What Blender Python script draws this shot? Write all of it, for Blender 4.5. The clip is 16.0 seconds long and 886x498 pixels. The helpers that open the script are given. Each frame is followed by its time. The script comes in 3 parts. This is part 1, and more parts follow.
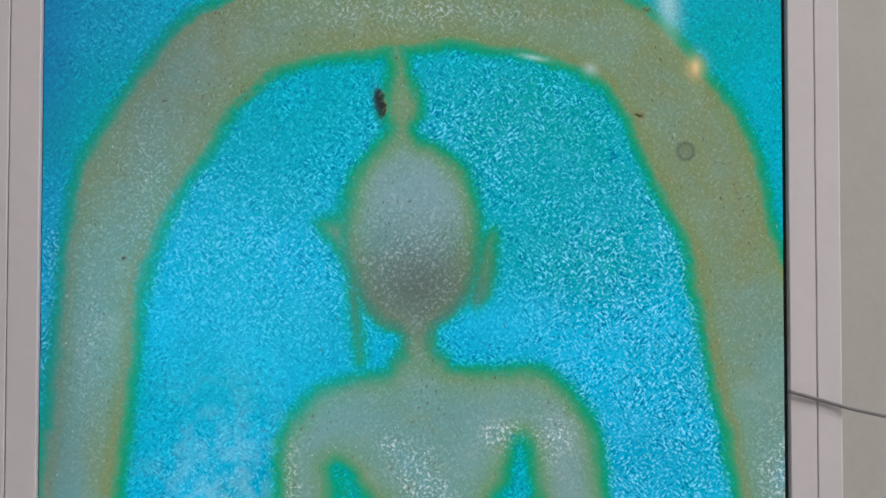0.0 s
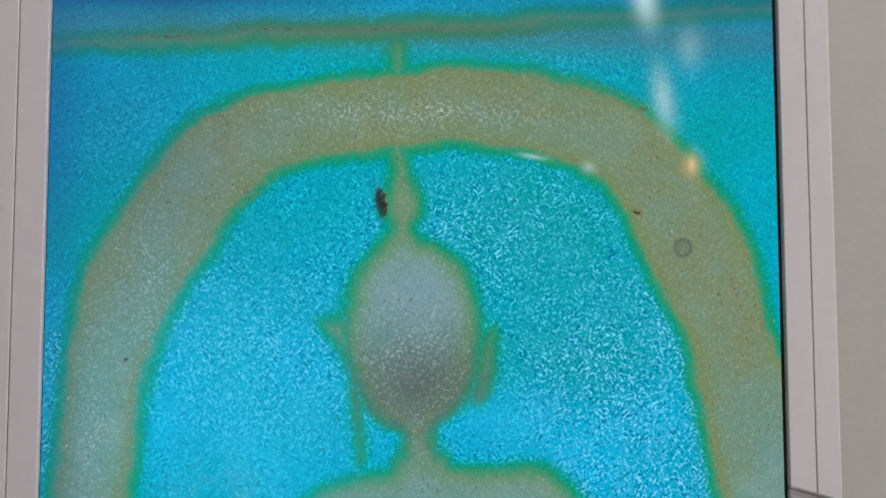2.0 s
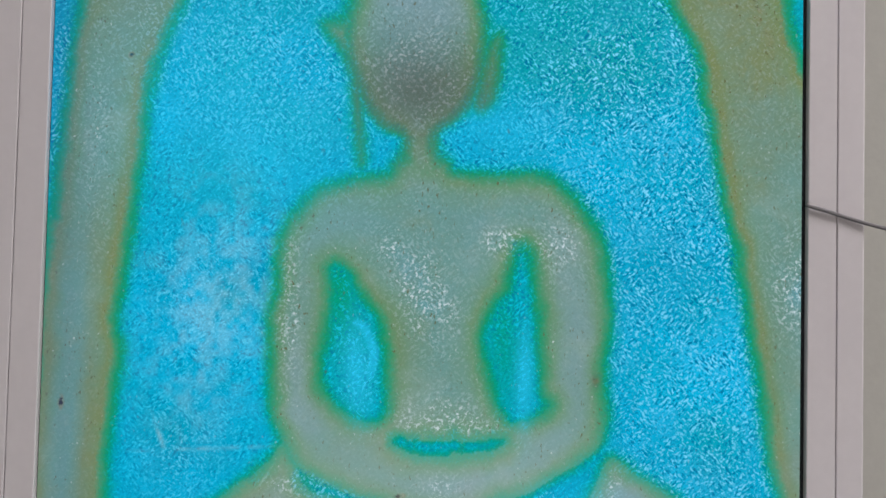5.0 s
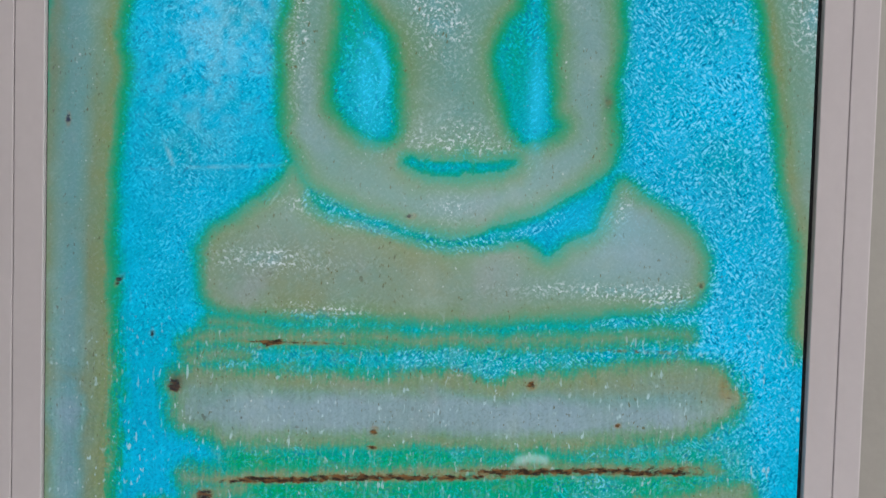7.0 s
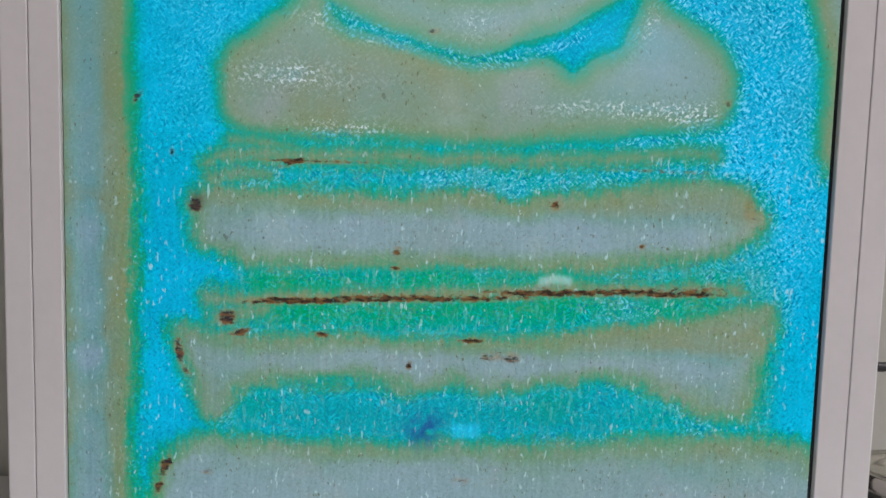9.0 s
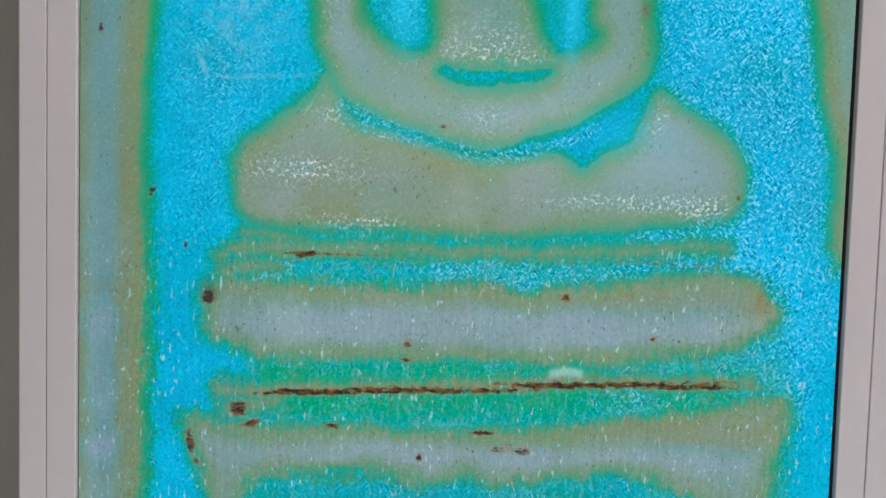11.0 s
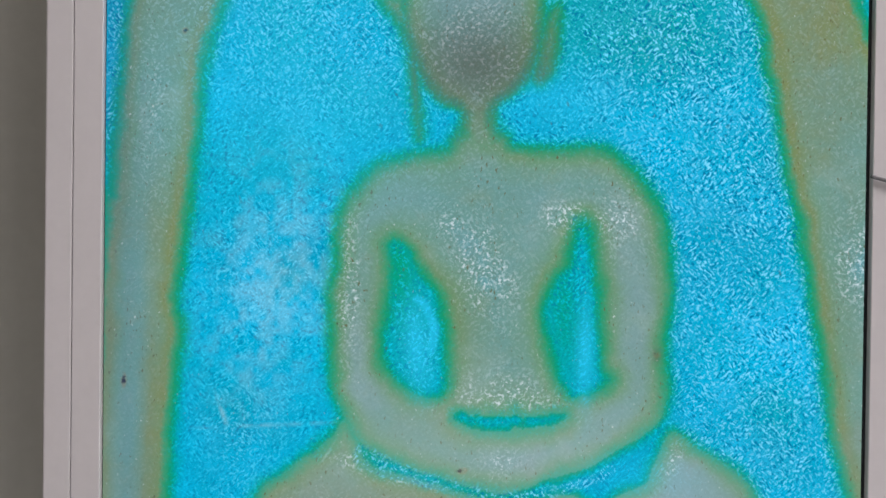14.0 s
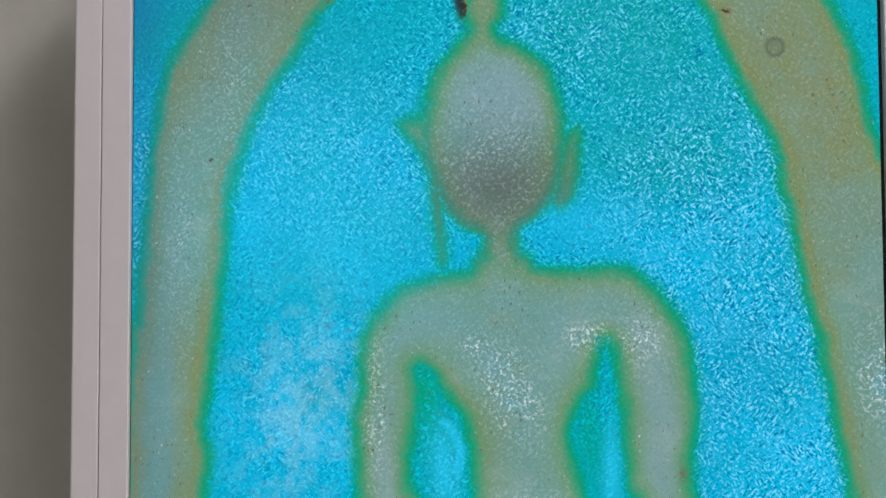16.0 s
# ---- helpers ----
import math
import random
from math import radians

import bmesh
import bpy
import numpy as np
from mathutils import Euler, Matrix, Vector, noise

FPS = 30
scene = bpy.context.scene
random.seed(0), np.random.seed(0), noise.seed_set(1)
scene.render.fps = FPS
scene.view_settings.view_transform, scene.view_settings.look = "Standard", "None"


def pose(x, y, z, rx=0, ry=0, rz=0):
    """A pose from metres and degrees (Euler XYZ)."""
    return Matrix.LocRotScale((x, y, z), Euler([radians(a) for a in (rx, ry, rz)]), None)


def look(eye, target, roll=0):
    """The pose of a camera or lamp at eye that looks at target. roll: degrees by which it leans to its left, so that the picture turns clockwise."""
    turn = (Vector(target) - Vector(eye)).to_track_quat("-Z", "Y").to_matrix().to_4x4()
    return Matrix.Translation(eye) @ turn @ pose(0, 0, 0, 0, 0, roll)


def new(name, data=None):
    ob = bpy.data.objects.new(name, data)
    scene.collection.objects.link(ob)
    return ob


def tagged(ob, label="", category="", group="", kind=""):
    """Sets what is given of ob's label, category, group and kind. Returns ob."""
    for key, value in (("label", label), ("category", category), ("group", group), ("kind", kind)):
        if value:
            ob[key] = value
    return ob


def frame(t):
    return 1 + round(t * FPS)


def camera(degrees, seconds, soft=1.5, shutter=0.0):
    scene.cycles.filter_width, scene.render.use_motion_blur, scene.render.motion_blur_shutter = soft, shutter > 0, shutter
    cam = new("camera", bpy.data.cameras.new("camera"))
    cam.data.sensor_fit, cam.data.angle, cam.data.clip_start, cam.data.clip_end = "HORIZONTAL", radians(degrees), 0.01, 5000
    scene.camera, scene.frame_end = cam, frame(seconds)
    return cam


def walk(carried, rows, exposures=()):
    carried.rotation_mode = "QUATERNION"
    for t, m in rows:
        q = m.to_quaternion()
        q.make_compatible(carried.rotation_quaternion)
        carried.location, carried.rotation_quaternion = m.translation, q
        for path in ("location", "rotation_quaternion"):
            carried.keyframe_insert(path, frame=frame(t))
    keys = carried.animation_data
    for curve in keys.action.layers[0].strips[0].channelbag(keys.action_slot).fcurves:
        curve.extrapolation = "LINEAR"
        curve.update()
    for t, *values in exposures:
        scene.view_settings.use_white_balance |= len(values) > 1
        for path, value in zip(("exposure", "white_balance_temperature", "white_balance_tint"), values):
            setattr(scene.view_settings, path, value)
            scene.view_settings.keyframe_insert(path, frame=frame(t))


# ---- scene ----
cam = camera(62.0, 16.0)
PATH = [
    (0, (-0.02195, -0.29607, 1.13523), (0.1161, 1.6987, 1.1772), 0.05),
    (0.5, (-0.02246, -0.29791, 1.15086), (0.1172, 1.6924, 1.2887), 0.05),
    (1, (-0.02327, -0.29829, 1.16800), (0.1229, 1.6939, 1.2667), -0.05),
    (1.5, (-0.02263, -0.29786, 1.16661), (0.1177, 1.6945, 1.2700), -0.05),
    (2, (-0.02451, -0.29942, 1.16500), (0.1268, 1.6919, 1.2731), -0.09),
    (2.5, (-0.02513, -0.29889, 1.15792), (0.1251, 1.6915, 1.2827), -0.23),
    (3, (-0.02440, -0.29630, 1.15258), (0.1209, 1.6967, 1.2342), -0.37),
    (3.2, (-0.02373, -0.29494, 1.15073), (0.1185, 1.6993, 1.2034), -0.31),
    (5.3, (-0.00232, -0.29067, 1.04065), (0.0033, 1.7085, 1.0996), 1.33),
    (5.5, (-0.00413, -0.29051, 1.03280), (0.0111, 1.7088, 1.0825), 1.56),
    (6, (-0.00628, -0.28875, 1.00127), (0.0235, 1.7107, 0.9671), 1.55),
    (6.5, (-0.00679, -0.28828, 0.98269), (0.0225, 1.7105, 0.9201), 1.51),
    (7, (-0.00778, -0.28849, 0.96340), (0.0223, 1.7101, 0.8959), 1.55),
    (7.5, (-0.01068, -0.28832, 0.94806), (0.0328, 1.7091, 0.8557), 1.56),
    (8, (-0.00890, -0.28810, 0.92363), (0.0226, 1.7074, 0.7929), 1.46),
    (8.2, (-0.01524, -0.28793, 0.91820), (0.0399, 1.7054, 0.7645), 1.32),
    (10.3, (-0.01814, -0.28883, 0.90219), (-0.0065, 1.7034, 0.7265), 1.96),
    (10.5, (-0.01924, -0.28849, 0.91533), (0.0025, 1.7029, 0.7309), 1.93),
    (11, (-0.01737, -0.28751, 0.93327), (-0.0071, 1.7099, 0.8321), 1.64),
    (11.5, (-0.01711, -0.28770, 0.95000), (-0.0063, 1.7117, 0.9015), 1.41),
    (12, (-0.01664, -0.28786, 0.96388), (-0.0123, 1.7120, 0.9431), 1.29),
    (12.5, (-0.01849, -0.28862, 0.98397), (-0.0142, 1.7113, 0.9988), 1.15),
    (13, (-0.01885, -0.28911, 0.99515), (-0.0173, 1.7107, 1.0252), 0.98),
    (13.5, (-0.02057, -0.29003, 1.01161), (-0.0237, 1.7091, 1.0713), 0.74),
    (14, (-0.02386, -0.28897, 1.05548), (-0.0299, 1.7110, 1.0399), 0.71),
    (14.5, (-0.02625, -0.29112, 1.07616), (-0.0321, 1.7089, 1.0780), 0.47),
    (15, (-0.03147, -0.29129, 1.08066), (-0.0240, 1.7083, 1.1189), -0.08),
    (15.5, (-0.03377, -0.29185, 1.08507), (-0.0278, 1.7074, 1.1406), -0.16),
    (16, (-0.03503, -0.29234, 1.09226), (-0.0306, 1.7066, 1.1565), -0.28),
]
walk(cam, [(t, look(eye, target, roll)) for t, eye, target, roll in PATH],
     exposures=[(0, -0.02), (8.2, -0.03), (10.3, 0.08), (16, 0.08)])

# ---- light ----
world = bpy.data.worlds.new("room_world")
scene.world = world
world.use_nodes = True
world.node_tree.nodes["Background"].inputs[0].default_value = (0.55, 0.57, 0.6, 1)
world.node_tree.nodes["Background"].inputs[1].default_value = 0.1


def added_ceiling_lamp(x, y, watts, size, colour):
    data = bpy.data.lights.new("added_ceiling_light", "AREA")
    data.energy, data.shape, data.size, data.size_y, data.color = watts, "RECTANGLE", size[0], size[1], colour
    ob = new("added_ceiling_light", data)
    ob.matrix_world = pose(x, y, 2.535, 0, 0, 0)
    return ob


# both lamps are out of view, added and placed to light bezel and wall
added_ceiling_lamp(0.85, -1.0, 29.0, (0.28, 1.1), (1.0, 0.96, 0.975))
added_ceiling_lamp(-0.9, -3.9, 16.0, (0.28, 1.1), (1.0, 0.96, 0.975))


# ---- materials ----
def lin(r, g, b):
    """Linear colour from 0-255 display values."""
    f = lambda c: c / 12.92 if c <= 0.04045 else ((c + 0.055) / 1.055) ** 2.4
    return (f(r / 255), f(g / 255), f(b / 255), 1.0)


class Nodes:
    """Short-hand for building a node tree."""

    def __init__(self, name):
        self.mat = bpy.data.materials.new(name)
        self.mat.use_nodes = True
        self.tree = self.mat.node_tree
        self.bsdf = self.tree.nodes["Principled BSDF"]

    def add(self, kind, **inputs):
        n = self.tree.nodes.new(kind)
        for k, v in inputs.items():
            self.plug(v, n.inputs[k.replace("_", " ")])
        return n

    def plug(self, v, socket):
        if isinstance(v, bpy.types.NodeSocket):
            self.tree.links.new(v, socket)
        else:
            socket.default_value = v

    def math(self, op, a, b=0.0, clamp=False):
        n = self.tree.nodes.new("ShaderNodeMath")
        n.operation, n.use_clamp = op, clamp
        self.plug(a, n.inputs[0])
        self.plug(b, n.inputs[1])
        return n.outputs[0]

    def mix(self, f, a, b, blend="MIX"):
        n = self.tree.nodes.new("ShaderNodeMix")
        n.data_type, n.blend_type = "RGBA", blend
        self.plug(f, n.inputs[0])
        self.plug(a, n.inputs[6])
        self.plug(b, n.inputs[7])
        return n.outputs[2]

    def attr(self, name):
        n = self.tree.nodes.new("ShaderNodeAttribute")
        n.attribute_name = name
        return n.outputs["Fac"]

    def noise(self, scale, detail=2.0, rough=0.5, distortion=0.0, stretch=None, shift=None):
        co = self.tree.nodes.new("ShaderNodeTexCoord").outputs["Object"]
        if stretch or shift:
            m = self.tree.nodes.new("ShaderNodeMapping")
            m.inputs["Scale"].default_value = stretch or (1, 1, 1)
            m.inputs["Location"].default_value = shift or (0, 0, 0)
            self.tree.links.new(co, m.inputs["Vector"])
            co = m.outputs[0]
        n = self.tree.nodes.new("ShaderNodeTexNoise")
        self.tree.links.new(co, n.inputs["Vector"])
        for k, v in (("Scale", scale), ("Detail", detail), ("Roughness", rough), ("Distortion", distortion)):
            n.inputs[k].default_value = v
        return n.outputs[0]

    def dashes(self, scale, turn, long, shift=(0, 0, 0)):
        """Soft short dashes: smooth noise drawn out along one direction of the picture."""
        m = self.tree.nodes.new("ShaderNodeMapping")
        m.vector_type = "TEXTURE"
        m.inputs["Rotation"].default_value = (0, radians(turn), 0)
        m.inputs["Scale"].default_value = (long, 1, 1)
        m.inputs["Location"].default_value = shift
        self.tree.links.new(self.tree.nodes.new("ShaderNodeTexCoord").outputs["Object"], m.inputs["Vector"])
        n = self.add("ShaderNodeTexNoise", Vector=m.outputs[0], Scale=scale, Detail=0.6, Roughness=0.5, Distortion=0.7)
        return n.outputs[0]

    def ramp(self, fac, stops):
        n = self.tree.nodes.new("ShaderNodeValToRGB")
        el = n.color_ramp.elements
        while len(el) < len(stops):
            el.new(0.5)
        for e, (p, c) in zip(el, stops):
            e.position, e.color = p, c
        self.plug(fac, n.inputs[0])
        return n.outputs[0]

    def span(self, v, lo, hi):
        n = self.tree.nodes.new("ShaderNodeMapRange")
        n.interpolation_type = "SMOOTHSTEP"
        self.plug(v, n.inputs[0])
        n.inputs[1].default_value, n.inputs[2].default_value = lo, hi
        return n.outputs[0]

    def bump(self, height, strength, distance):
        n = self.add("ShaderNodeBump", Height=height, Strength=strength, Distance=distance)
        self.tree.links.new(n.outputs[0], self.bsdf.inputs["Normal"])


def surface(name, colour, rough=0.5, metal=0.0, vary=0.08, scale=30.0, bump=0.05, distance=0.0005):
    k = Nodes(name)
    dark = tuple(c * (1 - vary) for c in colour[:3]) + (1,)
    light = tuple(min(1, c * (1 + vary)) for c in colour[:3]) + (1,)
    blotch = k.noise(scale, 4, 0.6)
    grain = k.noise(scale * 25, 2, 0.6)
    both = k.math("ADD", k.math("MULTIPLY", blotch, 0.65), k.math("MULTIPLY", grain, 0.35))
    k.plug(k.mix(k.span(both, 0.3, 0.7), dark, light), k.bsdf.inputs["Base Color"])
    k.plug(k.math("ADD", k.math("MULTIPLY", blotch, 0.12), rough - 0.06), k.bsdf.inputs["Roughness"])
    k.bsdf.inputs["Metallic"].default_value = metal
    k.bump(grain, bump, distance)
    return k.mat


def display_material():
    """The lit display: the colours of the shown picture from its distance fields, under a glossy cover."""
    k = Nodes("lit_display")
    edge = k.attr("edge")
    wobble = k.math("MULTIPLY", k.math("SUBTRACT", k.noise(220, 2, 0.5), 0.5), 2.0)
    wobble = k.math("ADD", wobble, k.math("MULTIPLY", k.math("SUBTRACT", k.noise(560, 2, 0.6), 0.5), 1.8))
    low = k.attr("low")
    wobble = k.math("ADD", wobble, k.math("MULTIPLY", k.math("SUBTRACT", k.noise(95, 3, 0.6, 0.5), 0.5), k.math("ADD", 3.0, k.math("MULTIPLY", low, 4.0))))
    wobble = k.math("ADD", wobble, k.math("MULTIPLY", k.math("SUBTRACT", k.noise(900, 2, 0.6, 0.6), 0.5), k.math("ADD", 1.5, k.math("MULTIPLY", low, 2.5))))
    wobble = k.math("ADD", wobble, k.math("MULTIPLY", k.math("MULTIPLY", k.math("SUBTRACT", k.noise(520, 3, 0.65, 0.2, (1.0, 1.0, 0.22)), 0.5), low), 9.0))
    d = k.math("ADD", k.math("ADD", edge, wobble), k.math("SUBTRACT", 1.2, k.math("MULTIPLY", low, 1.2)))
    pos = k.math("DIVIDE", k.math("ADD", d, 20.0), 40.0, True)
    at = lambda mm: (mm + 20) / 40
    inside = k.ramp(pos, [
        (at(-17), lin(106, 152, 152)), (at(-9), lin(108, 151, 140)), (at(-4.5), lin(104, 148, 118)), (at(-1.8), lin(70, 146, 106)),
        (at(0.8), lin(22, 147, 104)), (at(2.8), lin(0, 152, 126)), (at(5.0), lin(0, 160, 165))])
    # lower down the rims run from olive into teal with little green
    faded = k.ramp(pos, [
        (at(-17), lin(118, 151, 157)), (at(-9), lin(120, 150, 147)), (at(-4.5), lin(116, 147, 126)), (at(-1.8), lin(98, 147, 120)),
        (at(0.6), lin(56, 151, 132)), (at(2.6), lin(4, 158, 152)), (at(5.0), lin(0, 168, 188))])
    rim_mix = k.math("ADD", k.math("MULTIPLY", k.attr("plain"), 0.6), k.math("MULTIPLY", k.math("SUBTRACT", k.noise(46, 4, 0.65), 0.5), 1.2), True)
    inside = k.mix(rim_mix, inside, faded)
    # open ground of the picture: cyan drifting to teal and green
    drift = k.noise(14, 3, 0.55)
    cyan = k.mix(k.span(drift, 0.35, 0.68), lin(0, 160, 198), lin(0, 178, 224))
    cloud = k.noise(48, 4, 0.65, 0.5)
    cyan = k.mix(k.math("MULTIPLY", k.span(cloud, 0.5, 0.72), 0.45), cyan, lin(10, 188, 234))
    cyan = k.mix(k.math("MULTIPLY", k.span(cloud, 0.5, 0.28), 0.35), cyan, lin(0, 156, 178))
    smear = k.noise(22, 6, 0.7, 1.6, shift=(3, 8, 2), stretch=(1.0, 1.0, 0.6))
    cyan = k.mix(k.math("MULTIPLY", k.span(smear, 0.5, 0.3), 0.5), cyan, lin(0, 140, 176))
    cyan = k.mix(k.math("MULTIPLY", k.span(smear, 0.56, 0.72), 0.4), cyan, lin(10, 182, 230))
    green = k.attr("green")
    ground = k.mix(k.math("MINIMUM", green, 1.0), cyan, lin(0, 157, 162))
    ground = k.mix(k.math("SUBTRACT", green, 1.0, True), ground, lin(0, 152, 98))
    colour = k.mix(k.span(k.math("ADD", d, k.math("MULTIPLY", k.span(green, 1.0, 1.6), 4.5)), 1.6, 8.0), inside, ground)
    # warm and cool drift inside the raised forms
    warm = k.math("ADD", k.attr("warm"), k.math("MULTIPLY", k.math("SUBTRACT", k.noise(42, 5, 0.7, 0.5, stretch=(0.7, 1, 1)), 0.5), k.math("ADD", 1.1, k.math("MULTIPLY", low, 2.0))))
    inner = k.span(d, -0.4, -4.2)
    mott = k.span(k.noise(38, 5, 0.7, 0.6), 0.3, 0.7)
    wf = k.math("MULTIPLY", k.math("MULTIPLY", warm, inner, True), k.math("ADD", k.math("MULTIPLY", mott, 0.45), 0.55))
    tan = k.math("MULTIPLY", k.math("MULTIPLY", k.span(k.noise(70, 4, 0.7, 0.4), 0.52, 0.74), inner), 0.22)
    colour = k.mix(tan, colour, lin(132, 142, 102))
    colour = k.mix(k.math("MULTIPLY", wf, k.math("SUBTRACT", 0.88, k.math("MULTIPLY", k.attr("plain"), 0.2))), colour, k.mix(k.attr("plain"), lin(126, 132, 82), lin(134, 135, 94)))
    cf = k.math("MULTIPLY", k.math("MULTIPLY", k.math("MULTIPLY", warm, -1.0, True), inner), k.span(d, -2.0, -9.0))
    colour = k.mix(k.math("MULTIPLY", cf, 0.74), colour, lin(138, 160, 178))
    soft = k.math("MULTIPLY", k.math("MULTIPLY", k.span(k.noise(30, 4, 0.65, 0.3, shift=(3, 1, 2)), 0.5, 0.75), k.span(d, -2.0, -7.0)), 0.4)
    colour = k.mix(soft, colour, lin(150, 172, 166))
    mottle = k.span(k.noise(16, 6, 0.68, 0.4, shift=(5, 1, 4)), 0.3, 0.7)
    colour = k.mix(k.math("MULTIPLY", k.math("MULTIPLY", k.math("SUBTRACT", 1.0, mottle), inner), 0.3), colour, lin(92, 132, 106))
    rosy = k.math("MULTIPLY", k.math("MULTIPLY", k.span(k.noise(24, 4, 0.6, 0.3, shift=(7, 2, 9)), 0.5, 0.72), inner), k.attr("plain"))
    colour = k.mix(k.math("MULTIPLY", rosy, 0.45), colour, lin(148, 152, 158))
    # ragged tan crumbs along the lower steps
    crumb = k.math("MULTIPLY", k.math("MULTIPLY", k.span(k.noise(170, 5, 0.75, 0.8, stretch=(0.6, 1, 1)), 0.5, 0.64), low), k.span(d, 9.0, 2.0))
    colour = k.mix(k.math("MULTIPLY", k.math("MULTIPLY", crumb, k.span(green, 0.3, 0.8)), 0.35), colour, lin(104, 140, 96))
    # fine curly glitter: short bright threads and dark gaps between them
    spark = k.attr("spark")
    lean = k.span(k.noise(120, 2, 0.5, shift=(2, 5, 1)), 0.35, 0.65)
    weave = k.math("ADD", k.math("MULTIPLY", k.dashes(1080, 48, 1.8), lean), k.math("MULTIPLY", k.dashes(1080, -42, 1.8, (0.3, 0.1, 0.2)), k.math("SUBTRACT", 1.0, lean)))
    curl = k.span(weave, 0.52, 0.66)
    gap = k.span(weave, 0.47, 0.33)
    patch = k.span(k.noise(85, 3, 0.65), 0.3, 0.62)
    sf = k.math("MULTIPLY", spark, k.math("ADD", k.math("MULTIPLY", patch, 0.65), 0.35), True)
    dense = k.span(spark, 0.4, 0.95)
    open_ground = k.math("MULTIPLY", k.span(d, 0.5, 4.5), k.math("ADD", 0.25, k.math("MULTIPLY", k.span(k.noise(34, 3, 0.6, shift=(1, 2, 3)), 0.36, 0.64), 1.0)))
    crisp = k.attr("crisp")
    open_ground = k.math("MULTIPLY", open_ground, k.math("ADD", 1.0, k.math("MULTIPLY", crisp, 0.6)))
    open_ground = k.math("MULTIPLY", open_ground, k.math("SUBTRACT", 1.0, k.math("MULTIPLY", k.attr("still"), 0.45)))
    veil = k.math("MULTIPLY", dense, k.span(k.noise(60, 5, 0.7, 0.6), 0.4, 0.68))
    colour = k.mix(k.math("MULTIPLY", veil, 0.25), colour, lin(64, 186, 238))
    bright = k.mix(dense, lin(6, 206, 242), lin(118, 212, 248))
    lift = k.math("MULTIPLY", curl, k.math("ADD", k.math("ADD", k.math("MULTIPLY", open_ground, 0.27), k.math("ADD", 0.05, k.math("MULTIPLY", crisp, 0.06))), k.math("MULTIPLY", sf, 0.58)), True)
    colour = k.mix(lift, colour, k.mix(inner, bright, lin(206, 224, 234)))
    dot = k.math("MULTIPLY", k.math("MULTIPLY", k.span(k.noise(640, 1, 0.5), 0.56, 0.66), k.span(sf, 0.12, 0.5)), inner)
    colour = k.mix(k.math("MULTIPLY", dot, 0.6), colour, lin(218, 232, 240))
    shade = k.math("MULTIPLY", gap, k.math("ADD", k.math("ADD", k.math("MULTIPLY", open_ground, 0.36), k.math("ADD", k.math("ADD", 0.1, k.math("MULTIPLY", crisp, 0.1)), k.math("MULTIPLY", low, 0.12))), k.math("MULTIPLY", sf, 0.5)), True)
    colour = k.mix(shade, colour, k.mix(inner, lin(0, 118, 160), lin(92, 112, 100)))
    # sparse bright specks and dark pinholes over all forms
    speck = k.span(k.noise(760, 1.0, 0.4, stretch=(1.0, 1.0, 0.7)), 0.68, 0.77)
    speck = k.math("MULTIPLY", speck, k.span(k.noise(45, 3, 0.6), 0.4, 0.62))
    colour = k.mix(k.math("MULTIPLY", k.math("MULTIPLY", speck, k.math("ADD", 0.3, k.math("MULTIPLY", inner, 0.7))), 0.6), colour, lin(200, 216, 216))
    nick = k.math("MULTIPLY", k.span(k.noise(620, 1.5, 0.5, 0.3, shift=(4, 4, 1), stretch=(1.0, 1.0, 0.38)), 0.62, 0.7), k.math("MULTIPLY", low, k.span(k.noise(70, 3, 0.6), 0.4, 0.6)))
    colour = k.mix(k.math("MULTIPLY", nick, 0.6), colour, lin(176, 208, 216))
    hole = k.span(k.noise(330, 1.0, 0.4, stretch=(1.0, 1.0, 0.7)), 0.29, 0.23)
    hole = k.math("MULTIPLY", hole, k.span(k.noise(30, 2, 0.5), 0.5, 0.7))
    colour = k.mix(k.math("MULTIPLY", hole, 0.7), colour, lin(70, 66, 44))
    pin = k.math("MULTIPLY", k.math("MULTIPLY", k.span(k.noise(700, 1, 0.5, stretch=(1.2, 1, 0.6)), 0.36, 0.29), k.span(k.noise(60, 3, 0.6), 0.42, 0.62)), k.span(d, 1.0, -1.5))
    colour = k.mix(k.math("MULTIPLY", pin, 0.8), colour, lin(92, 92, 58))
    # stains, shaded patches, pale patches and painted glare with shapes of their own
    torn = k.math("MULTIPLY", k.math("SUBTRACT", k.noise(420, 3, 0.65, 0.4, stretch=(0.6, 1, 1)), 0.5), 1.7)
    fringe = k.math("MULTIPLY", k.span(k.attr("stain"), 0.1, 0.5), k.span(k.noise(300, 3, 0.6), 0.35, 0.6))
    wet = k.span(d, 1.0, 4.0)
    colour = k.mix(k.math("MULTIPLY", fringe, k.math("SUBTRACT", 0.4, k.math("MULTIPLY", wet, 0.3))), colour, lin(146, 116, 66))
    ragged = k.span(k.math("ADD", k.attr("stain"), torn), 0.38, 0.8)
    colour = k.mix(k.math("MULTIPLY", ragged, k.span(k.attr("stain"), 0.04, 0.25)), colour, k.mix(k.math("MULTIPLY", k.span(k.noise(500, 3, 0.6, 0.0, (0.4, 1, 1)), 0.4, 0.62), k.span(k.attr("stain"), 1.0, 0.7)), k.mix(wet, lin(48, 40, 34), lin(34, 50, 54)), k.mix(wet, k.mix(low, lin(74, 72, 56), lin(116, 86, 54)), k.mix(low, lin(24, 70, 84), lin(66, 84, 74)))))
    colour = k.mix(k.attr("dusk"), colour, lin(30, 84, 142))
    colour = k.mix(k.attr("near_black"), colour, lin(40, 48, 52))
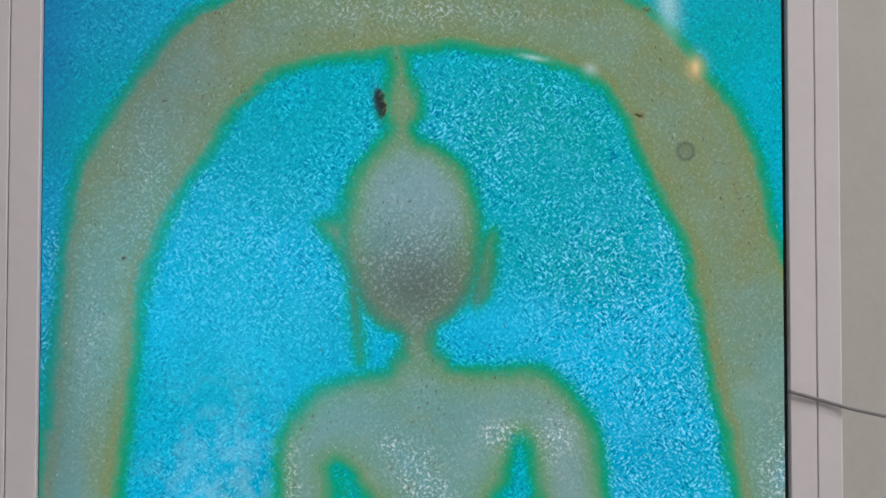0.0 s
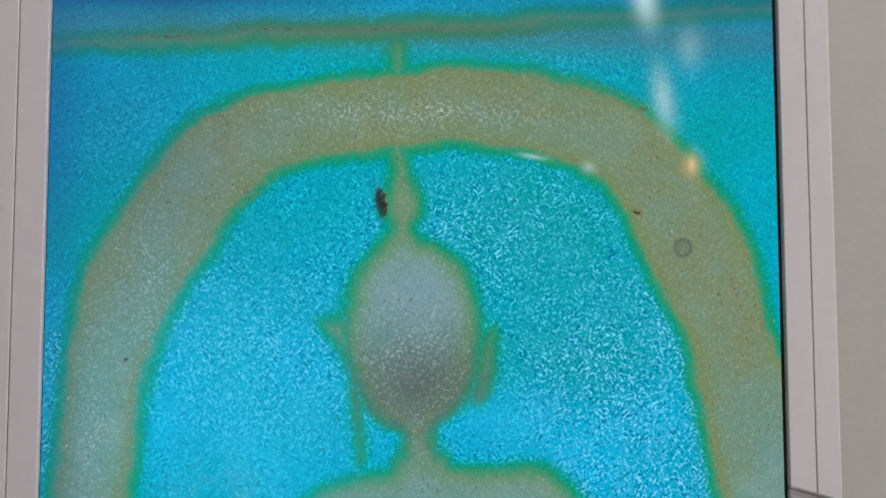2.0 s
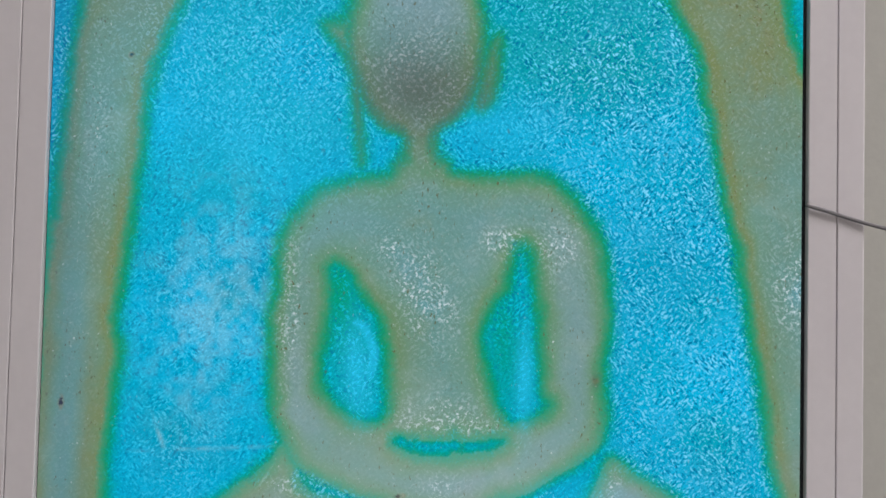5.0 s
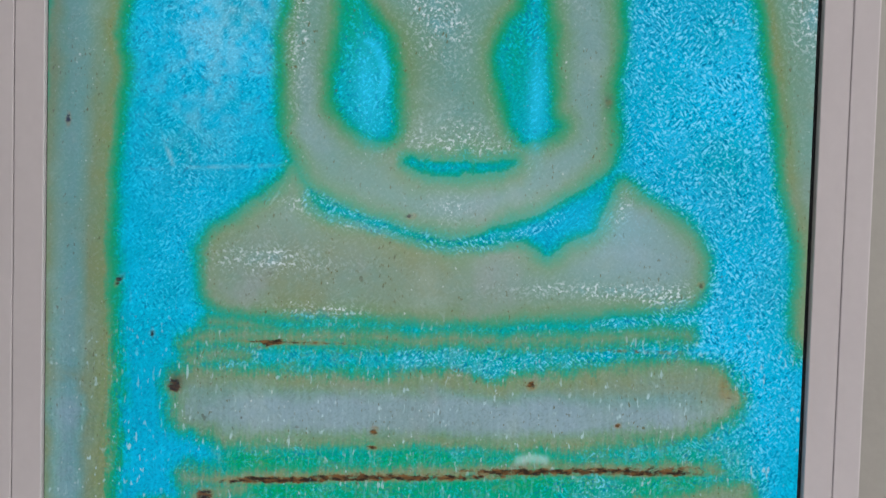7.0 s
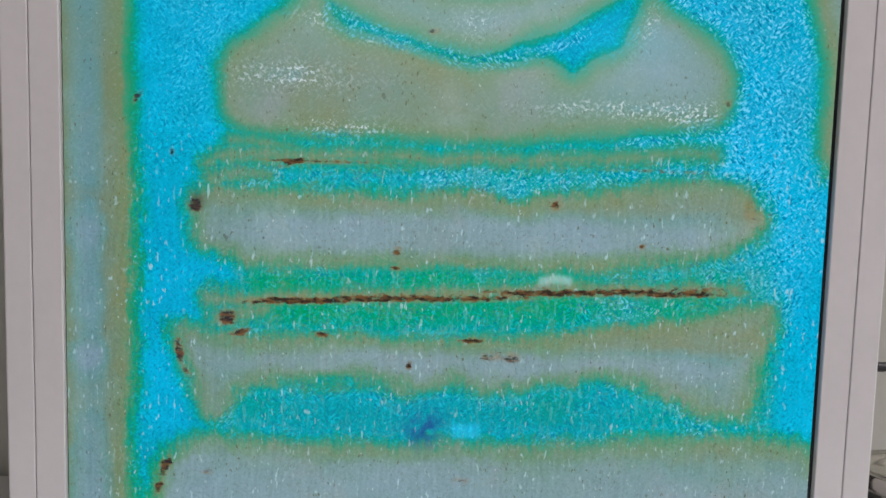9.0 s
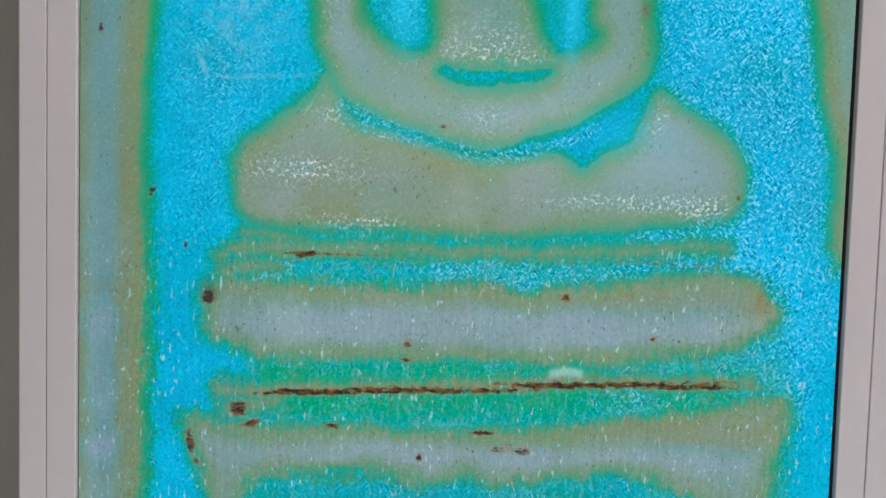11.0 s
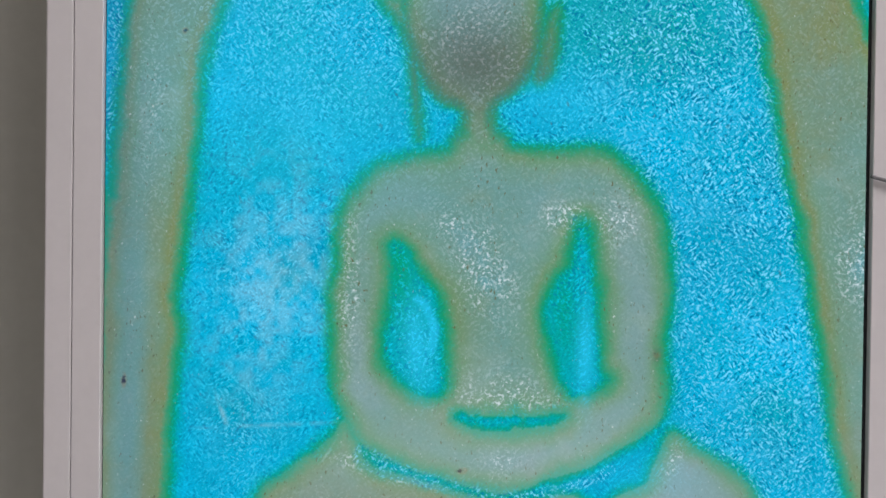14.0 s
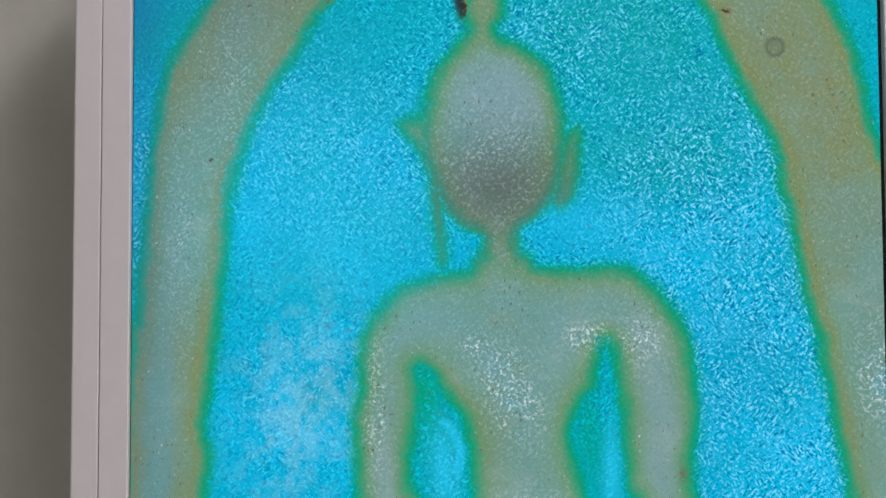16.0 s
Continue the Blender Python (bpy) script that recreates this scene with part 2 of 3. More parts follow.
    azure = k.math("MULTIPLY", k.attr("azure"), k.math("ADD", 0.65, k.math("MULTIPLY", curl, 0.5)), True)
    colour = k.mix(azure, colour, lin(40, 196, 240))
    colour = k.mix(k.attr("grey_and_shade"), colour, lin(84, 92, 84))
    colour = k.mix(k.attr("pale_and_glare"), colour, lin(190, 222, 226))
    colour = k.mix(k.attr("amber_glare"), colour, lin(226, 190, 140))
    # fine emboss of the pictured surface: one-sided light and shade multiplied into the colour
    emboss_shade = k.math("SUBTRACT", k.noise(900, 2, 0.6, 0.4), k.noise(900, 2, 0.6, 0.4, shift=(0.00024, 0, -0.0003)))
    depth = k.math("ADD", 0.5, k.math("MULTIPLY", k.span(k.noise(36, 3, 0.6), 0.35, 0.65), 0.7))
    depth = k.math("MULTIPLY", depth, k.math("ADD", 0.24, k.math("MULTIPLY", k.math("MAXIMUM", k.span(d, -1.0, 3.0), spark), 0.66)))
    grain = k.math("ADD", k.math("MULTIPLY", k.math("MULTIPLY", emboss_shade, depth), 0.7), 1.0)
    brush = k.math("MULTIPLY", k.math("MULTIPLY", k.span(k.noise(520, 2, 0.6, 0.3, (1.0, 1.0, 0.3)), 0.52, 0.64), low), k.math("MULTIPLY", k.span(d, 0.0, 2.0), k.span(green, 0.5, 1.3)))
    colour = k.mix(k.math("MULTIPLY", brush, 0.3), colour, lin(96, 186, 190))
    streak = k.math("SUBTRACT", k.noise(620, 2, 0.6, 0.0, (1.0, 1.0, 0.12)), 0.5)
    grain = k.math("ADD", grain, k.math("MULTIPLY", k.math("MULTIPLY", streak, low), 0.4))
    colour = k.mix(1.0, colour, grain, "MULTIPLY")
    k.bsdf.inputs["Base Color"].default_value = (0.0015, 0.0015, 0.0015, 1)
    k.bsdf.inputs["Roughness"].default_value = 0.4
    k.bsdf.inputs["Specular IOR Level"].default_value = 0.04
    k.plug(colour, k.bsdf.inputs["Emission Color"])
    k.bsdf.inputs["Emission Strength"].default_value = 1.0
    return k.mat


WHITE_PLASTIC = surface("white_plastic", (0.73, 0.69, 0.715), 0.26, 0, 0.03, 9, 0.03, 0.0002)
WHITE_PLASTIC.node_tree.nodes["Principled BSDF"].inputs["Coat Weight"].default_value = 0.3
WHITE_PLASTIC.node_tree.nodes["Principled BSDF"].inputs["Coat Roughness"].default_value = 0.2
GROOVE_DARK = surface("groove_dark", (0.09, 0.085, 0.08), 0.7)
BLACK_PLASTIC = surface("black_plastic", (0.012, 0.013, 0.018), 0.4, 0, 0.2, 40)
CABLE_BLACK = surface("black_cable_rubber", (0.02, 0.02, 0.022), 0.5, 0, 0.2, 60)
SHADOW_LINE_GREY = surface("shadow_line_grey", (0.2, 0.19, 0.2), 0.5, 0, 0.15, 90)
WALL_PAINT = surface("warm_grey_wall_paint", (0.49, 0.48, 0.44), 0.85, 0, 0.05, 5, 0.15, 0.001)
CEILING_PAINT = surface("white_ceiling_paint", (0.78, 0.77, 0.75), 0.9, 0, 0.04, 4, 0.1, 0.001)
FLOOR_TILE = surface("grey_floor_tile", (0.36, 0.34, 0.32), 0.45, 0, 0.1, 8, 0.05, 0.0005)
TABLE_WHITE = surface("white_laminate", (0.72, 0.72, 0.72), 0.4, 0, 0.03, 12, 0.03, 0.0002)
TABLE_METAL = surface("grey_table_steel", (0.4, 0.4, 0.41), 0.4, 0.8, 0.08, 20)
CUP_GREY = surface("dark_grey_plastic", (0.06, 0.065, 0.06), 0.35, 0, 0.12, 40)
STEEL = surface("polished_steel", (0.62, 0.6, 0.55), 0.18, 1.0, 0.06, 60)
DISPLAY = display_material()
LAMP_GLOW = Nodes("lamp_diffuser")
LAMP_GLOW.bsdf.inputs["Emission Color"].default_value = (1.0, 0.955, 0.95, 1)
LAMP_GLOW.bsdf.inputs["Emission Strength"].default_value = 4.0
LAMP_GLOW = LAMP_GLOW.mat


# ---- builders ----
def thing(name, x, y, z, label, category, kind="", group=""):
    ob = new(name)
    ob.location = (x, y, z)
    ob.empty_display_size = 0.05
    return tagged(ob, label, category, group, kind)


def hang(ob, parent):
    """Make ob a part of parent; its mesh is given in world coordinates."""
    place = Vector((0, 0, 0))
    up = parent
    while up:
        if up.type == "EMPTY":
            place += up.location
        up = up.parent
    ob.parent = parent
    if parent.type == "EMPTY":
        ob.matrix_parent_inverse = Matrix.Translation(place).inverted()
    return ob


def part(name, bm, material, parent=None, label="", smooth=False):
    me = bpy.data.meshes.new(name)
    bm.to_mesh(me)
    bm.free()
    me.materials.append(material)
    if smooth:
        me.polygons.foreach_set("use_smooth", [True] * len(me.polygons))
    ob = new(name, me)
    if parent:
        hang(ob, parent)
    if label:
        tagged(ob, label)
    return ob


def box(x0, x1, y0, y1, z0, z1, bevel=0.0, segments=2):
    bm = bmesh.new()
    bmesh.ops.create_cube(bm, size=1.0)
    for v in bm.verts:
        v.co = Vector((x0 + (v.co.x + 0.5) * (x1 - x0), y0 + (v.co.y + 0.5) * (y1 - y0), z0 + (v.co.z + 0.5) * (z1 - z0)))
    if bevel:
        bmesh.ops.bevel(bm, geom=bm.edges[:], offset=bevel, segments=segments, profile=0.5, affect="EDGES")
    return bm


def ring(x0, x1, z0, z1, width, y_front, y_back, round_in, round_out):
    """A mitred rectangular frame round the opening x0..x1, z0..z1, with rounded front arrises."""
    prof = [(0.0, y_back)]
    for i in range(13):
        a = math.pi / 2 * i / 12
        prof.append((round_in - round_in * math.cos(a), y_front + round_in - round_in * math.sin(a)))
    for i in range(13):
        a = math.pi / 2 * i / 12
        prof.append((width - round_out + round_out * math.sin(a), y_front + round_out - round_out * math.cos(a)))
    prof.append((width, y_back))
    bm = bmesh.new()
    loops = []
    for w, y in prof:
        loops.append([bm.verts.new(p) for p in ((x0 - w, y, z0 - w), (x1 + w, y, z0 - w), (x1 + w, y, z1 + w), (x0 - w, y, z1 + w))])
    n = len(loops)
    for i in range(n):
        for j in range(4):
            bm.faces.new((loops[i][j], loops[i][(j + 1) % 4], loops[(i + 1) % n][(j + 1) % 4], loops[(i + 1) % n][j]))
    bmesh.ops.recalc_face_normals(bm, faces=bm.faces[:])
    return bm


def smooth_line(points, steps=6, closed=False):
    """Catmull-Rom samples through the points (any dimension)."""
    p = np.array(points, float)
    n = len(p)
    out = []
    for i in range(n if closed else n - 1):
        if closed:
            a, b, c, d = p[(i - 1) % n], p[i], p[(i + 1) % n], p[(i + 2) % n]
        else:
            a, b, c, d = p[max(i - 1, 0)], p[i], p[i + 1], p[min(i + 2, n - 1)]
        for s in range(steps):
            t = s / steps
            out.append(0.5 * (2 * b + (c - a) * t + (2 * a - 5 * b + 4 * c - d) * t * t + (3 * b - a - 3 * c + d) * t ** 3))
    if not closed:
        out.append(p[-1])
    return np.array(out)


def tube(points, radius, sides=10, steps=8):
    pts = smooth_line(points, steps)
    bm = bmesh.new()
    rows = []
    for i, p in enumerate(pts):
        way = Vector(pts[min(i + 1, len(pts) - 1)] - pts[max(i - 1, 0)]).normalized()
        side = way.cross(Vector((0, 0, 1)) if abs(way.z) < 0.9 else Vector((1, 0, 0))).normalized()
        up = side.cross(way)
        rows.append([bm.verts.new(Vector(p) + radius * (math.cos(a) * side + math.sin(a) * up)) for a in (2 * math.pi * j / sides for j in range(sides))])
    for a, b in zip(rows, rows[1:]):
        for j in range(sides):
            bm.faces.new((a[j], a[(j + 1) % sides], b[(j + 1) % sides], b[j]))
    bm.faces.new(rows[0][::-1])
    bm.faces.new(rows[-1])
    bmesh.ops.recalc_face_normals(bm, faces=bm.faces[:])
    return bm


def lathe(x, y, profile, sides=40):
    bm = bmesh.new()
    rows = [[bm.verts.new((x + r * math.cos(2 * math.pi * j / sides), y + r * math.sin(2 * math.pi * j / sides), z)) for j in range(sides)] for r, z in profile]
    for a, b in zip(rows, rows[1:]):
        for j in range(sides):
            bm.faces.new((a[j], a[(j + 1) % sides], b[(j + 1) % sides], b[j]))
    bm.faces.new(rows[0][::-1])
    bm.faces.new(rows[-1])
    bmesh.ops.recalc_face_normals(bm, faces=bm.faces[:])
    return bm


# ---- the room ----
WALL_Y, TABLE_Z = 0.12, 0.741
for name, dims, mat, label in (
    ("floor", (-2.2, 2.2, -4.9, 0.2, -0.1, 0.0), FLOOR_TILE, "plain grey tiled floor of the room"),
    ("ceiling", (-2.2, 2.2, -4.9, 0.2, 2.6, 2.7), CEILING_PAINT, "plain white painted ceiling"),
    ("wall_north", (-2.2, 2.2, WALL_Y, WALL_Y + 0.12, 0.0, 2.6), WALL_PAINT, "warm grey painted wall behind the monitor"),
    ("wall_south", (-2.2, 2.2, -4.82, -4.7, 0.0, 2.6), WALL_PAINT, "warm grey painted wall"),
    ("wall_east", (2.0, 2.12, -4.7, WALL_Y, 0.0, 2.6), WALL_PAINT, "warm grey painted wall"),
    ("wall_west", (-2.12, -2.0, -4.7, WALL_Y, 0.0, 2.6), WALL_PAINT, "warm grey painted wall"),
):
    tagged(part(name, box(*dims), mat), label, name.split("_")[0], kind="structure")

# housings for the two added, unseen lamps
for lx, ly in ((0.85, -1.0), (-0.9, -3.9)):
    lamp = thing("added_ceiling_lamp", lx, ly, 2.6, "white rectangular ceiling lamp, unseen, added to light the room", "lamp", group="ceiling lamps")
    part("housing", box(lx - 0.16, lx + 0.16, ly - 0.57, ly + 0.57, 2.56, 2.6, 0.004), WHITE_PLASTIC, lamp)
    part("diffuser", box(lx - 0.145, lx + 0.145, ly - 0.555, ly + 0.555, 2.54, 2.562, 0.006), LAMP_GLOW, lamp, "glowing white diffuser")

table = thing("table", 0, -0.2, 0, "white laminate table standing against the wall", "table")
part("tabletop", box(-0.8, 0.8, -0.22, WALL_Y - 0.004, TABLE_Z - 0.025, TABLE_Z, 0.003), TABLE_WHITE, table)
for x in (-0.75, 0.75):
    for y in (-0.17, 0.07):
        part("leg", box(x - 0.02, x + 0.02, y - 0.02, y + 0.02, 0.0, TABLE_Z - 0.025, 0.003), TABLE_METAL, table)

# ---- the monitor ----
X0, X1, Z0, Z1 = -0.158, 0.142, 0.7705, 1.302     # opening of the bezel
monitor = thing("monitor", (X0 + X1) / 2, 0.03, TABLE_Z, "white upright monitor showing a turquoise picture of a carved relief", "monitor")
part("inner_bezel", ring(X0, X1, Z0, Z1, 0.0113, -0.0018, 0.012, 0.0005, 0.0004), WHITE_PLASTIC, monitor, smooth=False)
part("outer_bezel", ring(X0 - 0.0117, X1 + 0.0117, Z0 - 0.0117, Z1 + 0.0117, 0.011, -0.0018, 0.030, 0.0004, 0.0014), WHITE_PLASTIC, monitor)
part("bezel_groove", ring(X0 - 0.0111, X1 + 0.0111, Z0 - 0.0111, Z1 + 0.0111, 0.0008, 0.0002, 0.010, 0.0001, 0.0001), GROOVE_DARK, monitor, "dark hairline joint")
part("bezel_joint", box(X0 - 0.0224, X0 - 0.0119, -0.0021, -0.0012, 1.2797, 1.2801), GROOVE_DARK, monitor, "dark hairline joint")
part("back_housing", box(X0 - 0.018, X1 + 0.018, 0.012, 0.062, TABLE_Z, Z1 + 0.018, 0.006), BLACK_PLASTIC, monitor)
part("panel_edge", box(X0 - 0.002, X1 + 0.002, 0.0006, 0.008, Z0 - 0.002, Z1 + 0.002), BLACK_PLASTIC, monitor, "black border of the panel")

# ---- the shown picture: strokes (x, z, half width) and outlines (x, z), in millimetres ----
ARCH_OUTER = [(-163, 770.4), (-163.9, 813), (-164.3, 858.5), (-165.1, 902.8), (-164.4, 926.6), (-164.2, 946), (-163, 961.8), (-161.2, 995), (-159.8, 1028.4), (-158.7, 1072.9),
    (-156.4, 1073.3), (-154.2, 1100.2), (-151.8, 1129.2), (-148.2, 1151.6), (-144.5, 1171.8), (-124.9, 1206), (-114.3, 1222.1), (-101.3, 1234.9), (-83.5, 1243.3),
    (-63.2, 1248.8), (-45, 1252.4), (-21.9, 1255.5), (1.5, 1257.6), (25.2, 1257.4), (39.5, 1255.8), (61, 1250.7), (77.9, 1244.5), (92.3, 1233.1), (104.2, 1219.5),
    (118.5, 1202.8), (127.9, 1186.5), (134.1, 1165.1), (139.9, 1139.1), (172, 1090), (192, 960)]
ARCH_INNER = [(139.8, 914.8), (133.4, 959.6), (127.7, 988.4), (123.6, 1012.6), (119.9, 1032.4), (118.8, 1046.7), (115.7, 1054.2), (114.2, 1066.7), (109.6, 1086.7),
    (104.1, 1108.9), (101.4, 1130.1), (94.6, 1148.8), (83.6, 1169.9), (75.5, 1186.4), (69.3, 1201.7), (60.4, 1210.4), (48.5, 1215.8), (24.8, 1221.4), (1.3, 1222.8),
    (-14.9, 1222.1), (-24.2, 1219.7), (-35.7, 1217.9), (-53.9, 1215.9), (-69.6, 1209.5), (-80.7, 1199.5), (-91.6, 1184), (-104.5, 1165.6), (-112.9, 1147.8), (-118.2, 1127.3),
    (-121.9, 1087), (-124.8, 1062.4), (-128.4, 1033.3), (-126.9, 1022.2), (-129.7, 993.4), (-132.2, 962), (-131.4, 951.4), (-131.3, 925.7), (-130.9, 882), (-131.9, 825.5),
    (-133.3, 790.7), (-132.4, 771.4)]
BAR = [(-157.3, 1262.1, 3.4), (-124, 1264.3, 3.7), (-67.9, 1268.9, 3.7), (-21.9, 1272.2, 3.9), (25.3, 1275.5, 3.7), (73.7, 1279.4, 3.4), (138.5, 1285.8, 3.2)]
BAR_STEM = [(-20.5, 1265.7, 3), (-20.5, 1254.3, 3)]
HEAD = [(-23.7, 1225.5), (-24.2, 1213.9), (-26.5, 1204.5), (-26, 1196.4), (-24.2, 1189.5), (-28.3, 1182.6), (-34.4, 1174.6), (-38.9, 1163.2), (-40.9, 1150.7), (-40.4, 1140.6),
    (-37.6, 1130.5), (-33.1, 1120.8), (-26.4, 1113.5), (-19.2, 1108.9), (-18.3, 1103.4), (-19.2, 1091.2), (-3.8, 1090.8), (-4.9, 1103.1), (-4.2, 1109.2), (2.7, 1114.9),
    (8.2, 1123.8), (12, 1136.7), (13, 1150.4), (10.8, 1164.2), (4.6, 1175.7), (-4.6, 1183.4), (-12.2, 1186.1), (-14.5, 1190.3), (-10.8, 1197.7), (-11.3, 1203.5), (-15, 1209.3),
    (-16.3, 1215.1), (-16.8, 1225.6)]
EAR_NEAR = [(-39.5, 1153), (-44.9, 1153), (-51.2, 1151.2), (-46.7, 1146.3), (-41.7, 1141), (-39.5, 1140.6)]
EAR_FAR = [(20.9, 1147.9), (19.1, 1131), (15.3, 1120.1), (10.5, 1119.7), (12.4, 1131), (15.2, 1142.4), (18.1, 1147.9)]
ROD = [(-38.1, 1131.6, 1.1), (-36.5, 1115.9, 1.1), (-35.1, 1097, 1.1)]
TORSO = [(-20.4, 1097.9), (-23.7, 1092.7), (-37, 1090.9), (-50.4, 1086.1), (-59.3, 1078.2), (-65.4, 1067.4), (-67.1, 1051.8), (-68.6, 1035.7), (-68.1, 1009.5), (-65.6, 994.2),
    (-60.5, 982.3), (-55.3, 975.2), (-40.9, 968.5), (-20.8, 961.9), (-7.5, 958.7), (2.5, 957.6), (14.6, 961.5), (32.1, 968.6), (51.8, 978.6), (63, 990), (64.2, 1006.6),
    (64.1, 1028.6), (64.2, 1037.3), (61.7, 1064), (57.2, 1076.9), (50, 1085.8), (38.8, 1091.2), (20.9, 1093.6), (2, 1094.3), (-1.4, 1098.1)]
ARMHOLE_A = [(-45.8, 1055.9), (-40.5, 1055.8), (-35, 1048.3), (-28.6, 1039.1), (-24.9, 1028.5), (-23.3, 1015.2), (-22.6, 1001.9), (-24.8, 995.6), (-31.6, 995.1), (-39.4, 999.4),
    (-45.3, 1005.9), (-47.3, 1014.7), (-46.2, 1028.1), (-45.1, 1043.7)]
ARMHOLE_B = [(28.3, 1062.8), (33.3, 1058.4), (36.2, 1042.9), (37.3, 1027.3), (37.5, 1009.5), (41.4, 1003), (32.6, 996.6), (26, 997.8), (21.4, 1004.8), (17.9, 1015.9),
    (15.5, 1026.9), (16.3, 1033.6), (20.2, 1041.5), (25.2, 1048.2)]
BELLY = [(-18.8, 987.4, 1), (-11.5, 985.5, 2.8), (-0.4, 985, 3.4), (11.7, 986.3, 2.8), (24, 989.8, 1.2)]
LAP = [(-62.1, 984.5), (-67.5, 978.4), (-78.3, 969.3), (-87, 963.5), (-95.6, 957.8), (-99.4, 948.2), (-98.4, 936), (-93.4, 927.3), (-81.9, 924.9), (-59.8, 924), (-31, 923.4),
    (13.4, 924), (46.8, 927.2), (69.1, 929.3), (91.4, 931.2), (98.9, 935.9), (100.3, 945.3), (99.5, 954.2), (92.4, 965.2), (85.5, 971.7), (75.2, 977.7), (67.7, 984.1),
    (62.5, 977.3), (58.8, 968.8), (55.9, 961.6), (45.8, 957.4), (38, 951.6), (32.1, 954.3), (23.6, 957.5), (3.7, 954.7), (-20.8, 958.3), (-43, 965.1), (-54.6, 970.8),
    (-57.6, 979.1)]
RIDGE = [(-101.5, 913.7, 2.2), (-86.2, 916.7, 3.1), (-59.7, 917.4, 3.1), (-19.8, 917.4, 2.9), (13.6, 917.9, 2.7), (47, 919.6, 2.7), (95.1, 921.9, 2.7)]
STEP_A = [(-108.3, 902.4), (-99.9, 905.3), (-78, 904.5), (-53.8, 904.2), (-27.3, 903.1), (-9.7, 905.5), (17, 903.3), (26.9, 906.2), (54.6, 908.6), (76.7, 911.4), (99.1, 911.7),
    (110.5, 906.7), (116.8, 898.6), (116.2, 891.8), (108.2, 885.3), (97.2, 880.6), (78.2, 878.3), (58.1, 875.6), (35.8, 872.8), (17.9, 874.2), (-0, 874.7), (-22.3, 872.8),
    (-35.6, 874.3), (-66.7, 874.5), (-87.7, 873.6), (-95, 877.9), (-106, 880.3), (-108.9, 889.1)]
RIDGE_B = [(-103.1, 860.6, 2), (-79.8, 862.1, 3.3), (-44.3, 863.6, 2.9), (0.2, 865.5, 2.6), (44.9, 868.3, 2.9), (89.9, 868.2, 3.1), (106.8, 869, 2)]
CURL = [(-99.3, 853.5, 3.1), (-88.7, 856, 3.5), (-77.6, 858.5, 2)]
STEP_B = [(-115.7, 845.2), (-113.8, 850.1), (-101.5, 848.9), (-79.1, 847.8), (-52.2, 847.4), (-20.8, 847.5), (10.5, 848.1), (37.4, 850.4), (61.9, 854.4), (86.3, 859.1),
    (106.2, 862.7), (120.6, 863.2), (122.1, 854.6), (119.8, 843.1), (116.8, 829.2), (114, 817.1), (102.8, 814.9), (92.4, 817.8), (79.5, 823.4), (67.9, 829), (54.2, 830.6),
    (38.4, 829.4), (22.8, 826.6), (7, 826), (-6.7, 828.6), (-20.1, 825.8), (-38.3, 828.2), (-65.3, 827.8), (-78.8, 829.6), (-90, 821), (-97.8, 812.4), (-105.7, 813.7),
    (-107.6, 825.2), (-113.7, 836.4)]
STEP_C = [(-131, 767.2), (-125.5, 780.4), (-121.4, 793.5), (-112.4, 801.7), (-101.1, 806.3), (-83, 805.2), (-55.8, 804), (-10.3, 804.1), (35.1, 804.7), (69.1, 807.5),
    (103.2, 809.3), (130.7, 807.9), (142.7, 799.9), (145.8, 762), (-131, 752.9)]

CELL = 0.75
GAP_R = 1.3                                             # black gap along one side, in millimetres
xs = np.arange(X0 * 1000 + 0.5, X1 * 1000 - GAP_R, CELL)
zs = np.arange(Z0 * 1000 + 5.5, Z1 * 1000 - 1.0, CELL)
PX, PZ = np.meshgrid(xs, zs)
rng = np.random.default_rng(7)


def drift(step, amount):
    """Smooth random field over the picture with features of about step millimetres."""
    gx, gz = (PX - xs[0]) / step, (PZ - zs[0]) / step
    grid = rng.standard_normal((int(gz.max()) + 3, int(gx.max()) + 3))
    ix, iz = gx.astype(int), gz.astype(int)
    fx, fz = gx - ix, gz - iz
    fx, fz = fx * fx * (3 - 2 * fx), fz * fz * (3 - 2 * fz)
    return amount * ((grid[iz, ix] * (1 - fx) + grid[iz, ix + 1] * fx) * (1 - fz) + (grid[iz + 1, ix] * (1 - fx) + grid[iz + 1, ix + 1] * fx) * fz)


WX, WZ = PX + drift(16, 0.8) + drift(6, 0.35), PZ + drift(16, 0.8) + drift(6, 0.35)


def stroke(points):
    p = smooth_line(points, 4)
    best = np.full(PX.shape, 1e3)
    for (ax, az, ar), (bx, bz, br) in zip(p, p[1:]):
        dx, dz = bx - ax, bz - az
        t = np.clip(((WX - ax) * dx + (WZ - az) * dz) / max(dx * dx + dz * dz, 1e-6), 0, 1)
        best = np.minimum(best, np.hypot(WX - ax - t * dx, WZ - az - t * dz) - (ar + t * (br - ar)))
    return best


def outline(points):
    p = smooth_line(points, 3, True)
    best, inside = np.full(PX.shape, 1e3), np.zeros(PX.shape, bool)
    for (ax, az), (bx, bz) in zip(p, np.roll(p, -1, 0)):
        dx, dz = bx - ax, bz - az
        t = np.clip(((WX - ax) * dx + (WZ - az) * dz) / max(dx * dx + dz * dz, 1e-6), 0, 1)
        best = np.minimum(best, np.hypot(WX - ax - t * dx, WZ - az - t * dz))
        if abs(dz) > 1e-9:
            inside ^= ((az > WZ) != (bz > WZ)) & (WX < ax + (WZ - az) * dx / dz)
    return np.where(inside, -best, best)


